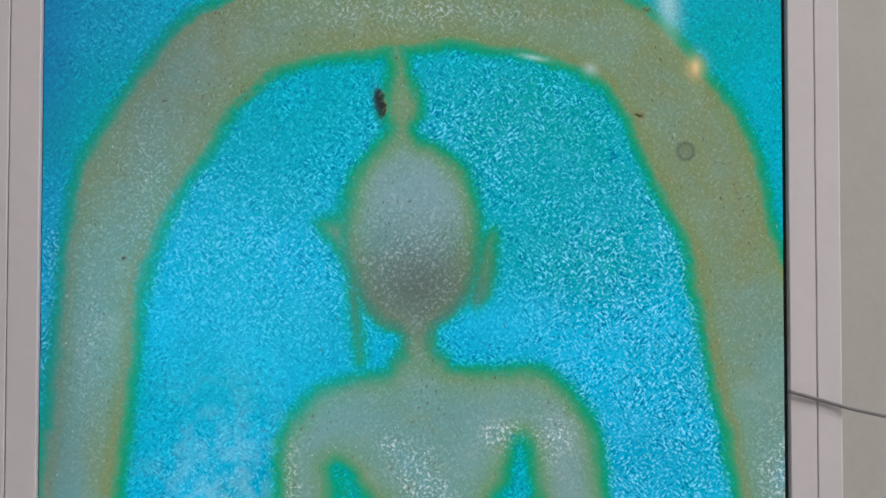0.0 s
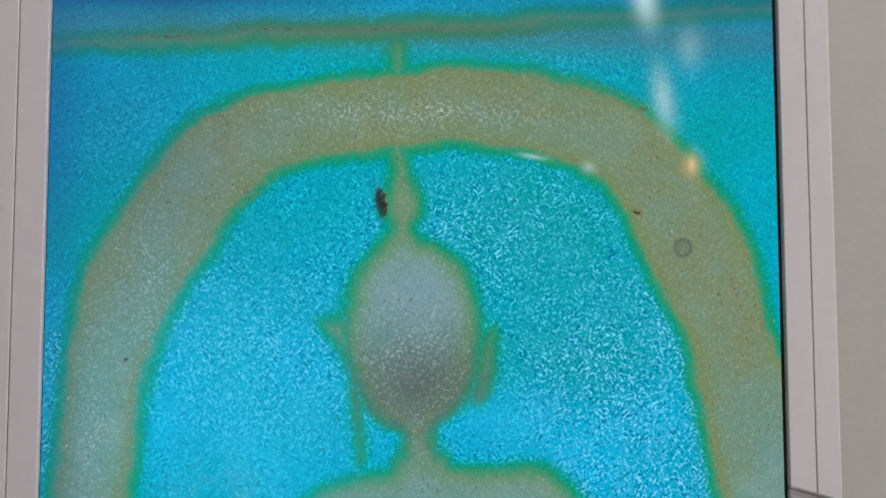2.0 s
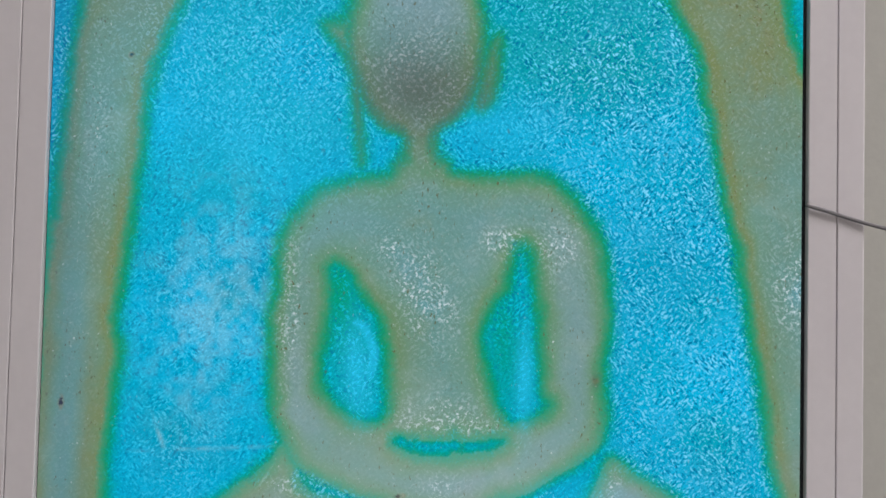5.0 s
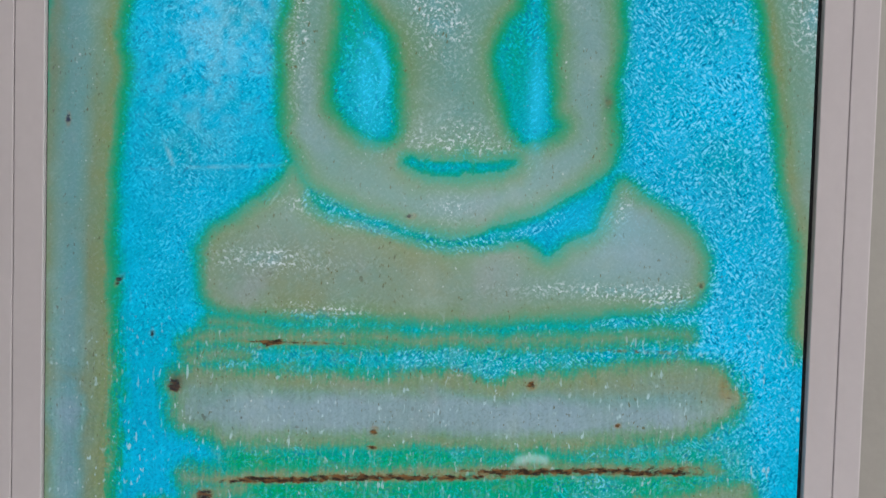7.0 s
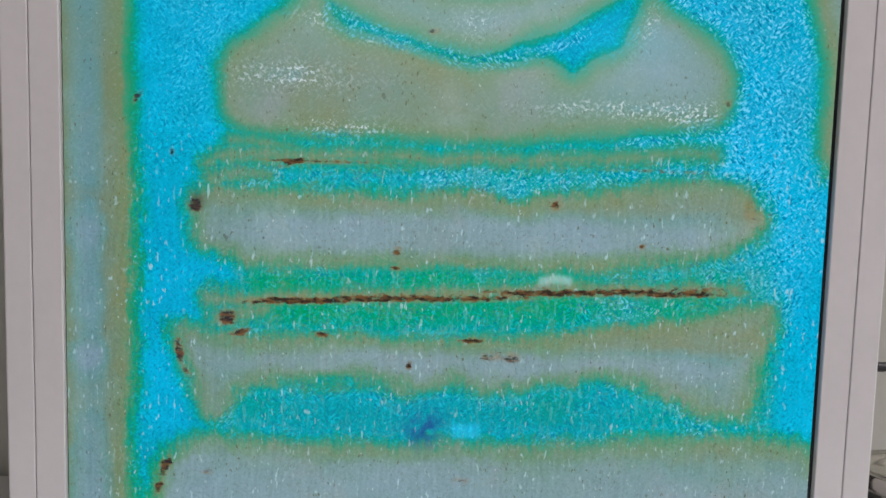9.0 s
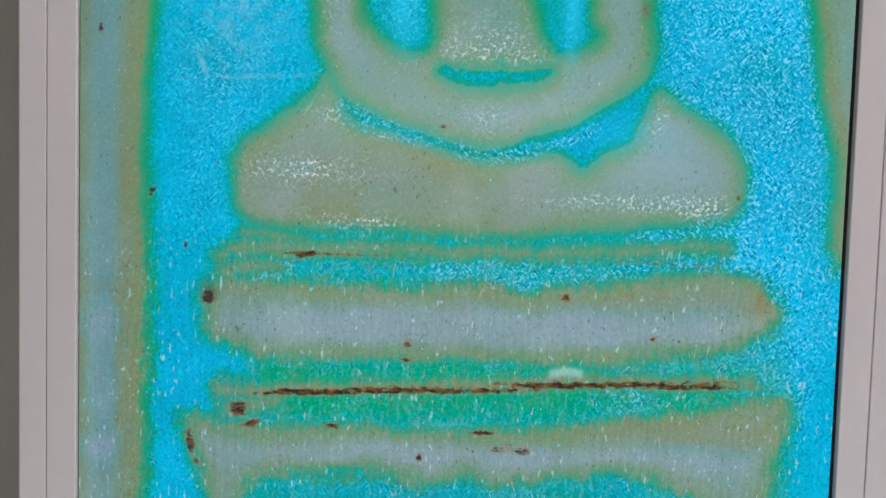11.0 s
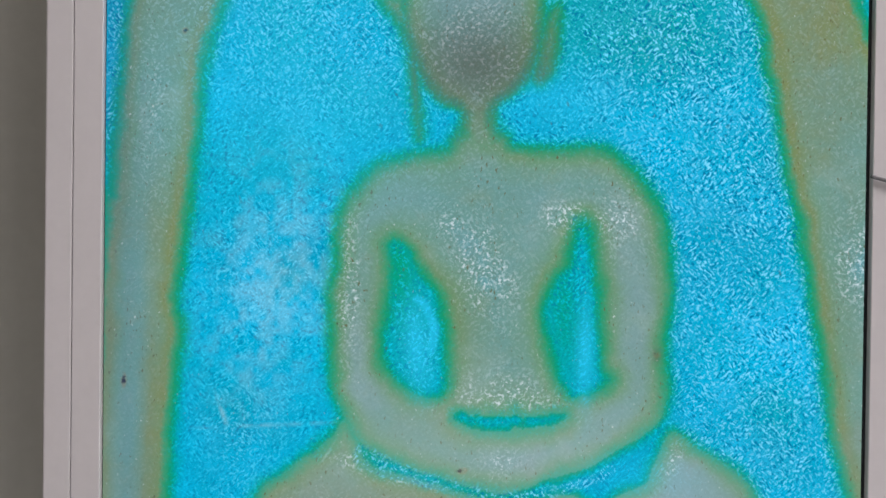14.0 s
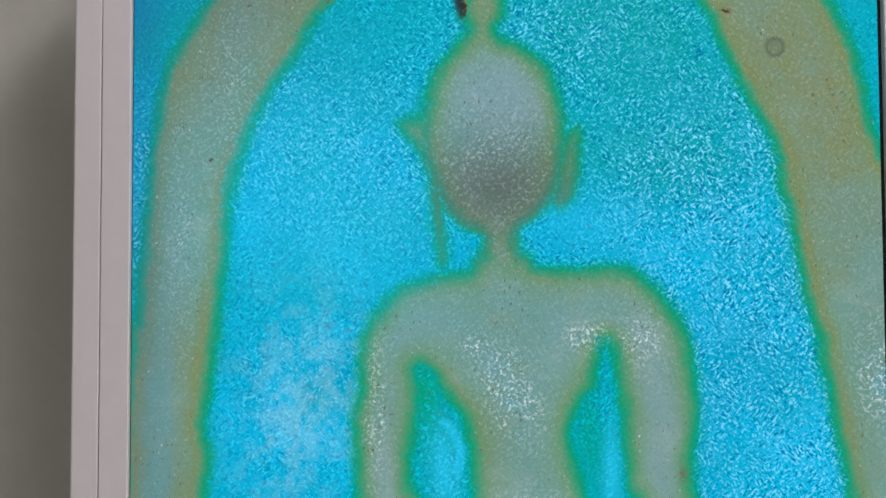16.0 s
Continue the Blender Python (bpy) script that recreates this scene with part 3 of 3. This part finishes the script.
def blob(x, z, sx, sz, amount=1.0, turn=0.0):
    c, s = math.cos(radians(turn)), math.sin(radians(turn))
    u, v = (PX - x) * c + (PZ - z) * s, (PZ - z) * c - (PX - x) * s
    return amount * np.exp(-0.5 * ((u / sx) ** 2 + (v / sz) ** 2))


def patch(x0, x1, z0, z1, soft, amount=1.0):
    g = lambda q: 1 / (1 + np.exp(np.clip(q, -50, 50)))
    f = lambda v, a, b: g((a - v) / soft) * g((v - b) / soft)
    return amount * f(WX, x0, x1) * f(WZ, z0, z1)


union = lambda strokes: np.minimum.reduce([stroke(s) for s in strokes])


def soft_union(fields, k):
    best = fields[0]
    for f in fields[1:]:
        h = np.clip(0.5 + 0.5 * (f - best) / k, 0, 1)
        best = f * (1 - h) + best * h - k * h * (1 - h)
    return best


head = np.minimum.reduce([soft_union([outline(HEAD) - 1.5 / (1 + np.exp((1178 - PZ) / -4)) / (1 + np.exp((1116 - PZ) / 4)), outline(TORSO)], 5.0), outline(EAR_NEAR), outline(EAR_FAR), stroke(ROD)])
forms = {
    "arch": outline(ARCH_OUTER + ARCH_INNER),
    "crossbar": union([BAR, BAR_STEM]),
    "seated_form": np.maximum.reduce([head, -outline(ARMHOLE_A), -outline(ARMHOLE_B), -stroke(BELLY)]),
    "lap_form": outline(LAP),
    "upper_ridge": union([RIDGE, [(-101, 908, 2.6), (-90, 909.5, 2.8), (-78, 910, 1.4)], [(-93, 922, 2.2), (-84, 921.5, 2.6), (-70, 921, 1.4)]]),
    "upper_step": outline(STEP_A),
    "middle_ridge": union([RIDGE_B, CURL]),
    "middle_step": outline(STEP_B),
    "lower_step": outline(STEP_C),
}
stack = np.array(list(forms.values()))
edge = stack.min(0)
# torn lower margin of the flared step
edge = edge + (drift(5, 1.6) + drift(11, 1.4)) * np.exp(-((PZ - 827) / 5.0) ** 2) * (np.abs(PX + 8) < 90)
# crumbled patch over the folded arms
edge = edge + (drift(3, 1.1) + drift(7, 0.8)) * np.exp(-((PX - 2) / 26) ** 2 - ((PZ - 988) / 5.5) ** 2) + drift(4, 1.0) * np.exp(-((PX - 31) / 7) ** 2 - ((PZ - 995) / 4) ** 2)
owner = np.where(edge < 0, stack.argmin(0) + 1, 0)

warm = (0.3 * (owner == 3) * (PZ > 1108) * np.exp(-((edge + 4) / 4.0) ** 2) + 0.7 * (owner == 1) * np.exp(-((edge + 4.5) / 3.0) ** 2) + 0.5 * (owner == 1) / (1 + np.exp((1155 - PZ) / 16)) + 0.15 * (owner == 1) + blob(17, 1249.5, 90, 11, 0.75) + blob(-92.1, 1218.7, 30, 22, 0.45) + blob(105.3, 1195.4, 22, 40, 0.6) + blob(121, 1166, 4, 40, 0.6, 19) + blob(119.9, 1124.6, 12, 50, 0.4) + blob(-53.5, 947.1, 42, 16, 0.95)
        + blob(21.1, 937.1, 60, 9, 0.45) + blob(-138.8, 1001.3, 4, 70, 0.25) + blob(-139.2, 853.4, 2.5, 95, 0.9) + blob(-157.5, 900, 3.5, 140, 0.55) + blob(-137.5, 930, 3.5, 140, 0.45) + blob(-134.3, 1174.8, 12, 30, 0.35) + blob(109.7, 897.7, 6, 9, 1.0) + blob(1.2, 847.2, 110, 3.5, 0.9) + blob(61.1, 851.8, 60, 4, 0.8)
        + blob(41.2, 878.2, 50, 5, 0.5) + blob(-10.9, 1100.4, 20, 6, 0.3) + blob(0.7, 800.8, 110, 3, 0.6) + blob(0.6, 915.2, 110, 3, 0.6) + blob(-1.4, 983.2, 40, 6, 0.35) + blob(20.7, 862.2, 90, 3, 0.8)
        - blob(0.9, 887.6, 85, 5.5, 1.5) + blob(2, 901.4, 110, 4.5, 0.9) + blob(2.1, 876.8, 110, 2.5, 0.4) - blob(0.3, 836.3, 100, 4.5, 1.2) - blob(0.8, 782.1, 120, 12, 1.3) - blob(-149, 862.1, 5, 110, 0.5) - blob(-140, 1080, 5, 80, 0.35) - blob(-12, 1162, 16, 12, 0.55)
        - blob(50.8, 1034.1, 10, 30, 0.5) - blob(-55.3, 1012.1, 8, 34, 0.5) - blob(3.8, 971.4, 40, 6, 0.6) - blob(71.2, 954.5, 22, 16, 0.7) + blob(-25.9, 1038.1, 4, 14, 0.5, 28) + blob(17.3, 1042.5, 4, 14, 0.4, -20) + drift(20, 0.12))
green = (0.42 / (1 + np.exp((1150 - PZ) / 20)) + blob(118, 1215, 40, 40, 0.45) + blob(60, 1160, 45, 40, 0.3) + blob(38.5, 1205, 40, 22, 0.35) + blob(-3.5, 1260.1, 60, 8, 0.5) + blob(-61.6, 1203.3, 20, 14, 0.4)
         + patch(-90, 104, 849, 878, 3, 2.0) + patch(-97.7, 101.6, 805.6, 829, 3, 1.0) + patch(-89.7, 51.8, 900.8, 913.3, 2, 1.0) + patch(-59.3, 61.4, 915.5, 924.8, 2, 1.2) + blob(-35, 1020, 11, 30, 0.95) + blob(28, 1020, 8, 26, 0.8)
         + blob(21.2, 1038.6, 5, 22, 0.9) + blob(-43.4, 1047.7, 7, 16, 1.4) + blob(112, 861.3, 8, 20, 0.9) + blob(11.4, 983.3, 30, 4, 1.2) + blob(117.2, 835.7, 5, 25, 1.6) + blob(-148.1, 1154.9, 20, 60, 0.3) + drift(24, 0.18)).clip(0, 2)
spark = (0.16 + 0.22 / (1 + np.exp((1010 - PZ) / 15)) + blob(92, 1029.6, 18, 60, 1.1) + blob(109.9, 959.8, 20, 50, 1.0) + blob(30.8, 1131.4, 60, 50, 0.2) + blob(76.6, 1113.2, 25, 30, 0.65) + blob(-91.5, 1042.2, 22, 20, 0.45) + blob(-98.6, 987, 22, 20, 0.45) + blob(-108.5, 941.5, 18, 25, 0.4)
         + blob(-97.1, 1146.7, 25, 30, 0.4) + blob(18.9, 1191.4, 40, 20, 0.3) + blob(60, 1262, 30, 8, 0.4) + blob(-131.3, 1230, 30, 20, 0.4) + blob(-154.1, 1125.3, 8, 30, 0.7) + blob(-59.9, 1128.4, 25, 25, 0.3) + blob(121.6, 892, 14, 25, 0.7)
         + patch(-19, 97.8, 905.1, 914.4, 1.5, 0.8) + patch(-88, 20, 907.5, 912.5, 1.5, 0.45) + patch(-70, 60, 919.5, 923.5, 1.2, 0.5) + patch(56.4, 92.7, 919.3, 928.6, 1.5, 0.8) + patch(-84.9, 96.7, 809.7, 829.6, 4, 0.35) + blob(63, 858.7, 10, 5, 0.9) + blob(-33.7, 1010.4, 7, 16, 0.4))
outer_side = 1.0 * (outline(ARCH_OUTER) > 0)
mask = np.clip((edge + 1.0) / 3.0, 0, 1)
low = 1 / (1 + np.exp((PZ - 922) / 4))
rim = np.exp(-((edge - 1.5) / 3.2) ** 2) * low * (0.15 + 0.3 * np.clip(drift(9, 1.0), 0, 2))
crease = np.exp(-(np.clip(stroke([(-56, 973, 1.5), (-43, 966.5, 1.5), (-21, 959.5, 1.2), (4, 955.5, 1), (26, 960.5, 1), (42, 967, 1)]), 0, None) / 1.6) ** 2)
glint = (crease + blob(-50, 927, 12, 3, 0.9) + blob(65, 972, 4, 7, 0.6, -25) + blob(-14, 1138, 20, 14, 0.3) + blob(-7.1, 1043.2, 8, 14, 0.7, 20) + blob(-61.1, 1038.7, 4, 22, 0.55) + blob(24.4, 1066.3, 8, 5, 0.8) + blob(46, 1064.6, 6, 10, 0.5) + blob(-18.8, 1059.9, 10, 5, 0.4, -40) + blob(-12, 1125, 20, 14, 0.4) + blob(61.3, 938.6, 24, 2.5, 0.8)
         + blob(86.9, 932, 6, 6, 1.0) + blob(-71.2, 947.8, 18, 4, 0.7) + blob(2.6, 996, 18, 8, 0.55) + blob(-38.7, 964, 26, 2.5, 0.7, -13) + blob(140.2, 1050.9, 8, 14, 0.8) + blob(-138.5, 1106.7, 4, 30, 0.3) + blob(-118.7, 1164.2, 6, 20, 0.35)
         + blob(-12.4, 1237.4, 40, 5, 0.4) + blob(0.5, 969.4, 8, 4, 0.5))
spark = (spark * mask + glint * (1 - mask) + 0.8 * crease + rim).clip(0, 1) * (1 - 0.25 * outer_side * (PZ > 1150))
STAINS = [(-26.8, 1202.2, 1.2, 2.8, 1.2, 6), (-25.2, 1197.3, 0.8, 2.0, 1.0, 0), (79.8, 1197, 1.6, 1.6, 0.7, 0), (-111.7, 1199.7, 1.2, 1.2, 0.5, 0), (-126.6, 1137.4, 0.9, 0.9, 0.9, 0), (59.6, 1012.5, 1.2, 1.8, 0.5, 20), (-16.2, 966.2, 2, 1, 0.7, 0), (-129.2, 938.3, 0.9, 2.2, 0.8, -35), (-116.3, 917.7, 0.9, 1.2, 0.9, 0)]
STAINS += [(-107.3, 897.2, 2, 2.4, 1.1, 0), (33.1, 900.8, 1.6, 1.4, 0.9, 45), (-65.7, 860.5, 15, 0.8, 1.0, 1), (-34.3, 862.5, 13, 0.8, 0.85, 1), (1.1, 862.9, 20, 0.9, 0.7, 2), (35.4, 866.1, 16, 0.8, 0.85, 1), (76.7, 866.8, 14, 1.0, 0.8, 0), (-113.6, 839.9, 1.2, 3.2, 1.2, 10), (-110.6, 831.1, 1, 2.5, 0.7, 30), (-95.1, 853.9, 2.2, 2.2, 1.0, 30)]
STAINS += [(-89.1, 848.1, 3.2, 0.9, 1.0, 15), (-119.1, 793.5, 1.6, 3, 1.0, -30), (-121.9, 784.6, 1.4, 2.6, 0.9, -20), (-28.6, 881.3, 1.4, 1.4, 0.8, 0), (-29.4, 874.4, 2, 0.8, 0.7, 0), (-23.2, 836, 1.0, 1.4, 0.9, 0), (9.2, 840.4, 4, 1.6, 0.6, 0),
           (1.2, 846.2, 4, 0.8, 0.9, 0), (-57.7, 847.5, 2, 0.8, 0.9, 0), (109.7, 900.7, 2.4, 4, 0.5, 0), (-149.6, 1000.2, 0.8, 2.0, 0.9, 0), (98.7, 942, 1.2, 1.2, 0.8, 0), (-59.3, 915.5, 20, 0.7, 0.7, 0), (-102.3, 790.7, 2, 1, 0.6, 0), (18, 839.5, 2.4, 2, 0.6, 0),
           (-71.1, 914.3, 4, 0.9, 0.7, 20), (76.2, 915.1, 22, 0.7, 0.5, 0), (67.7, 885.4, 1, 0.8, 0.9, 0), (-1.2, 789, 3, 1.4, 0.5, 0), (-38.8, 1271.6, 60, 0.7, 0.45, 1), (-114.5, 1266.7, 20, 0.8, 0.55, 2), (-161.3, 1004.9, 0.8, 1.4, 0.8, 0), (83.8, 1240.5, 1.5, 0.7, 0.6, 0)]
STAINS += [(-28, 864.2, 46, 1.8, 0.3, 1.5), (55, 868.8, 40, 1.8, 0.3, 1), (-93, 853.5, 5, 2.6, 0.2, 20), (-75, 861, 8, 1.4, 0.3, 10), (96, 868, 12, 1.4, 0.35, 0), (-4, 848.5, 100, 1.3, 0.2, 1)]
stain = sum(blob(*s) for s in STAINS)
stain = stain + np.clip(blob(121, 1166, 2.6, 34, 0.3, 19) + blob(-160.5, 1050.3, 2.5, 60, 0.2, 6) + blob(74, 1246, 30, 3, 0.26, -18) + blob(-78, 1204, 14, 2.6, 0.34, 40) + blob(-10, 1252, 40, 2, 0.2, 3), 0, 1)
dusk = (blob(-106.6, 850, 14, 70, 0.06) + blob(-114, 1291, 45, 9, 0.75) + blob(-166.8, 1235, 12, 70, 0.32) + (blob(-17.5, 810, 4.2, 5, 0.95) + blob(-12, 813, 2.5, 3, 0.5)) * np.clip(0.75 + drift(2.2, 0.45), 0, 1) + blob(-20, 1296, 220, 12, 0.5)
        + blob(-145, 1240, 40, 40, 0.42) + blob(130, 1272, 60, 16, 0.3) + patch(-85, 60, 806, 824, 4, 0.15) + blob(-149, 880, 9, 130, 0.2) + blob(-154, 1120, 7, 90, 0.25)).clip(0, 0.9)
# near-black marks, and darker towards the top corners
near_black = (blob(-28, 1201.5, 1.1, 3, 1.4, 6) + blob(-26.6, 1196.5, 0.8, 2.6, 0.9) + blob(-106.5, 899, 2.3, 2.4, 0.6) + blob(-118, 1301, 45, 9, 0.9) + blob(118, 1300, 55, 7, 0.55)).clip(0, 0.92)
azure = np.exp(-(np.clip(stroke([(-36, 1033, 0.3), (-31.5, 1030, 0.6), (-28.4, 1023, 0.8), (-28.8, 1014, 0.4)]), 0, None) / 0.8) ** 2) * 0.85 + blob(-34.5, 1015, 3.4, 12, 0.95, 6) + blob(31.5, 1013, 2.4, 13, 0.85) + blob(-88, 1140, 30, 26, 0.35) + blob(-75, 1100, 28, 20, 0.4) + blob(55, 965, 14, 6, 0.3) + blob(24, 1112, 16, 8, 0.45)
azure = (azure + patch(-5.5, 5.5, 805.8, 811.8, 0.4, 0.8)).clip(0, 0.85)
still = np.clip(outer_side * (PZ > 1150) + 0.8 * low + blob(-85, 1120, 25, 30, 0.6) + blob(-100, 985, 22, 60, 0.8), 0, 1)
plain = 1 / (1 + np.exp((PZ - 990) / 8)) * np.clip((PX + 122) / 8, 0, 1)
# shading of the lower face painted in; also grey of crossbar, mole and seal
grey_and_shade = (blob(-12, 1126, 22, 15, 0.78) * (1 - mask) + blob(-4, 1271, 140, 5, 0.45) + blob(59.6, 1012.5, 1.3, 2.2, 0.5)).clip(0, 0.9)
seal = np.hypot(PX - 99, PZ - 1182)
grey_and_shade = np.maximum(grey_and_shade, 0.55 * np.exp(-((seal - 3.6) / 0.7) ** 2) + 0.3 * (seal < 3.6))
# pale patches, plus white glare streaks at the upper right painted into the colour
pale_and_glare = ((blob(-88, 1046, 16, 24, 0.2) + blob(-102, 1010, 10, 16, 0.1)) * np.clip(0.4 + drift(7, 0.4) + drift(2.6, 0.35), 0, 1) * mask + (blob(-3.1, 975.3, 60, 16, 0.13) + blob(51, 949.3, 35, 14, 0.08)) * (owner > 0) + blob(-153, 863.1, 2.0, 90, 0.06) + patch(27.2, 39.7, 868.8, 871.7, 0.35, 0.45) + blob(84, 1288.8, 3.5, 8, 0.85, 10) + blob(91.7, 1244.5, 3, 9, 0.5, 8) + blob(103.5, 1267.3, 4, 6, 0.25)).clip(0, 0.9)
pale_and_glare = np.maximum(pale_and_glare, (blob(35.6, 1219.7, 3.6, 0.6, 0.6, -10) + (blob(-94.5, 983.1, 16, 0.5, 0.2, 3) + blob(-110.2, 986.8, 0.5, 5, 0.35, 20)) * np.clip(drift(4, 0.8) + 0.4, 0, 1) * mask + blob(-72, 968, 10, 0.4, 0.25, 58) * np.clip(drift(4, 0.8) + 0.4, 0, 1) + blob(59.2, 1215.5, 2, 1.6, 0.4)).clip(0, 0.9))
# reflected amber glow, painted into the picture's colour
amber_glare = (blob(103.4, 1217, 2.6, 3.4, 0.55) + blob(103.4, 1217, 0.9, 1.8, 0.4)).clip(0, 0.95)
FIELDS = {"edge": edge, "low": low, "warm": warm, "green": green, "spark": spark, "stain": stain.clip(0, 0.82), "dusk": dusk, "grey_and_shade": grey_and_shade, "pale_and_glare": pale_and_glare, "amber_glare": amber_glare, "near_black": near_black, "azure": azure, "plain": plain, "still": still, "crisp": 1 / (1 + np.exp((1075 - PZ) / 14))}


def sheet(name, cells, parent, label):
    """The picture's cells that are marked, as one flat mesh that carries the fields."""
    rows, cols = PX.shape
    jz, jx = np.nonzero(cells)
    quads = np.stack([jz * cols + jx, jz * cols + jx + 1, (jz + 1) * cols + jx + 1, (jz + 1) * cols + jx], 1)
    used, index = np.unique(quads, return_inverse=True)
    flat = np.stack([PX.ravel()[used] / 1000, np.zeros(len(used)), PZ.ravel()[used] / 1000], 1)
    me = bpy.data.meshes.new(name)
    me.vertices.add(len(used))
    me.vertices.foreach_set("co", flat.ravel().astype(np.float32))
    n = len(quads)
    me.loops.add(n * 4)
    me.loops.foreach_set("vertex_index", index.reshape(-1).astype(np.int32))
    me.polygons.add(n)
    me.polygons.foreach_set("loop_start", np.arange(0, n * 4, 4, dtype=np.int32))
    me.update(calc_edges=True)
    for key, field in FIELDS.items():
        me.attributes.new(key, "FLOAT", "POINT").data.foreach_set("value", field.ravel()[used].astype(np.float32))
    me.materials.append(DISPLAY)
    ob = hang(new(name, me), parent)
    return tagged(ob, label)


cell_owner = owner[:-1, :-1]
screen = sheet("screen", cell_owner == 0, monitor, "lit screen, turquoise ground with pale glitter")
FORM_LABELS = ["olive green arch band", "thin olive crossbar", "grey-green seated statue form", "olive folded lap form", "thin olive ridge", "grey rounded pedestal step", "rust-stained thin ridge",
               "grey flared pedestal step", "grey bottom pedestal step"]
for i, (name, label) in enumerate(zip(forms, FORM_LABELS)):
    sheet(name, cell_owner == i + 1, screen, label)

# ---- loose things ----
# thin tube stands in for the shadow line a cord casts over the bezel
cord = part("shadow_line_cord", tube([(0.1405, -0.0032, 1.0834), (0.15, -0.0032, 1.0808), (0.163, -0.0032, 1.077), (0.23, -0.008, 1.057), (0.36, -0.02, 0.99), (0.45, -0.03, 0.87), (0.49, -0.03, 0.7435),
                                         (0.56, -0.03, 0.7422), (0.66, 0.0, 0.7422)], 0.00075), SHADOW_LINE_GREY, smooth=True)
tagged(cord, "thin grey tube standing in for a cord's shadow line across the monitor", "cord")
cable = part("signal_cable", tube([(0.13, 0.03, 0.835), (0.17, 0.022, 0.8345), (0.2, 0.02, 0.835), (0.25, 0.03, 0.833), (0.32, 0.07, 0.82), (0.36, 0.09, 0.775), (0.38, 0.095, 0.745), (0.43, 0.1, 0.7432), (0.6, 0.1, 0.7432)], 0.0021), CABLE_BLACK, smooth=True)
tagged(cable, "black signal cable coming from behind the monitor", "cable")
coil = part("power_cable", tube([(0.12, 0.078, 0.7437), (0.15, 0.064, 0.7437), (0.17, 0.045, 0.7437), (0.1735, 0.012, 0.7437), (0.181, -0.02, 0.7437), (0.21, -0.045, 0.7437), (0.26, -0.04, 0.7437), (0.3, 0.01, 0.7437), (0.29, 0.07, 0.7437)], 0.0026), CABLE_BLACK, smooth=True)
tagged(coil, "black power cable curled on the white table", "cable")
CUP = (0.2075, 0.03)
cup = thing("beaker", *CUP, TABLE_Z, "small dark grey beaker with a steel rim on the table", "beaker")
part("body", lathe(*CUP, [(0.018, TABLE_Z), (0.0215, TABLE_Z + 0.002), (0.0265, TABLE_Z + 0.034), (0.0262, TABLE_Z + 0.038), (0.024, TABLE_Z + 0.036), (0.02, TABLE_Z + 0.008)]), CUP_GREY, cup, smooth=True)
part("rim", lathe(*CUP, [(0.0268, TABLE_Z + 0.036), (0.0278, TABLE_Z + 0.039), (0.0274, TABLE_Z + 0.044), (0.0255, TABLE_Z + 0.045), (0.0245, TABLE_Z + 0.0385)]), STEEL, cup, "polished steel rim", smooth=True)
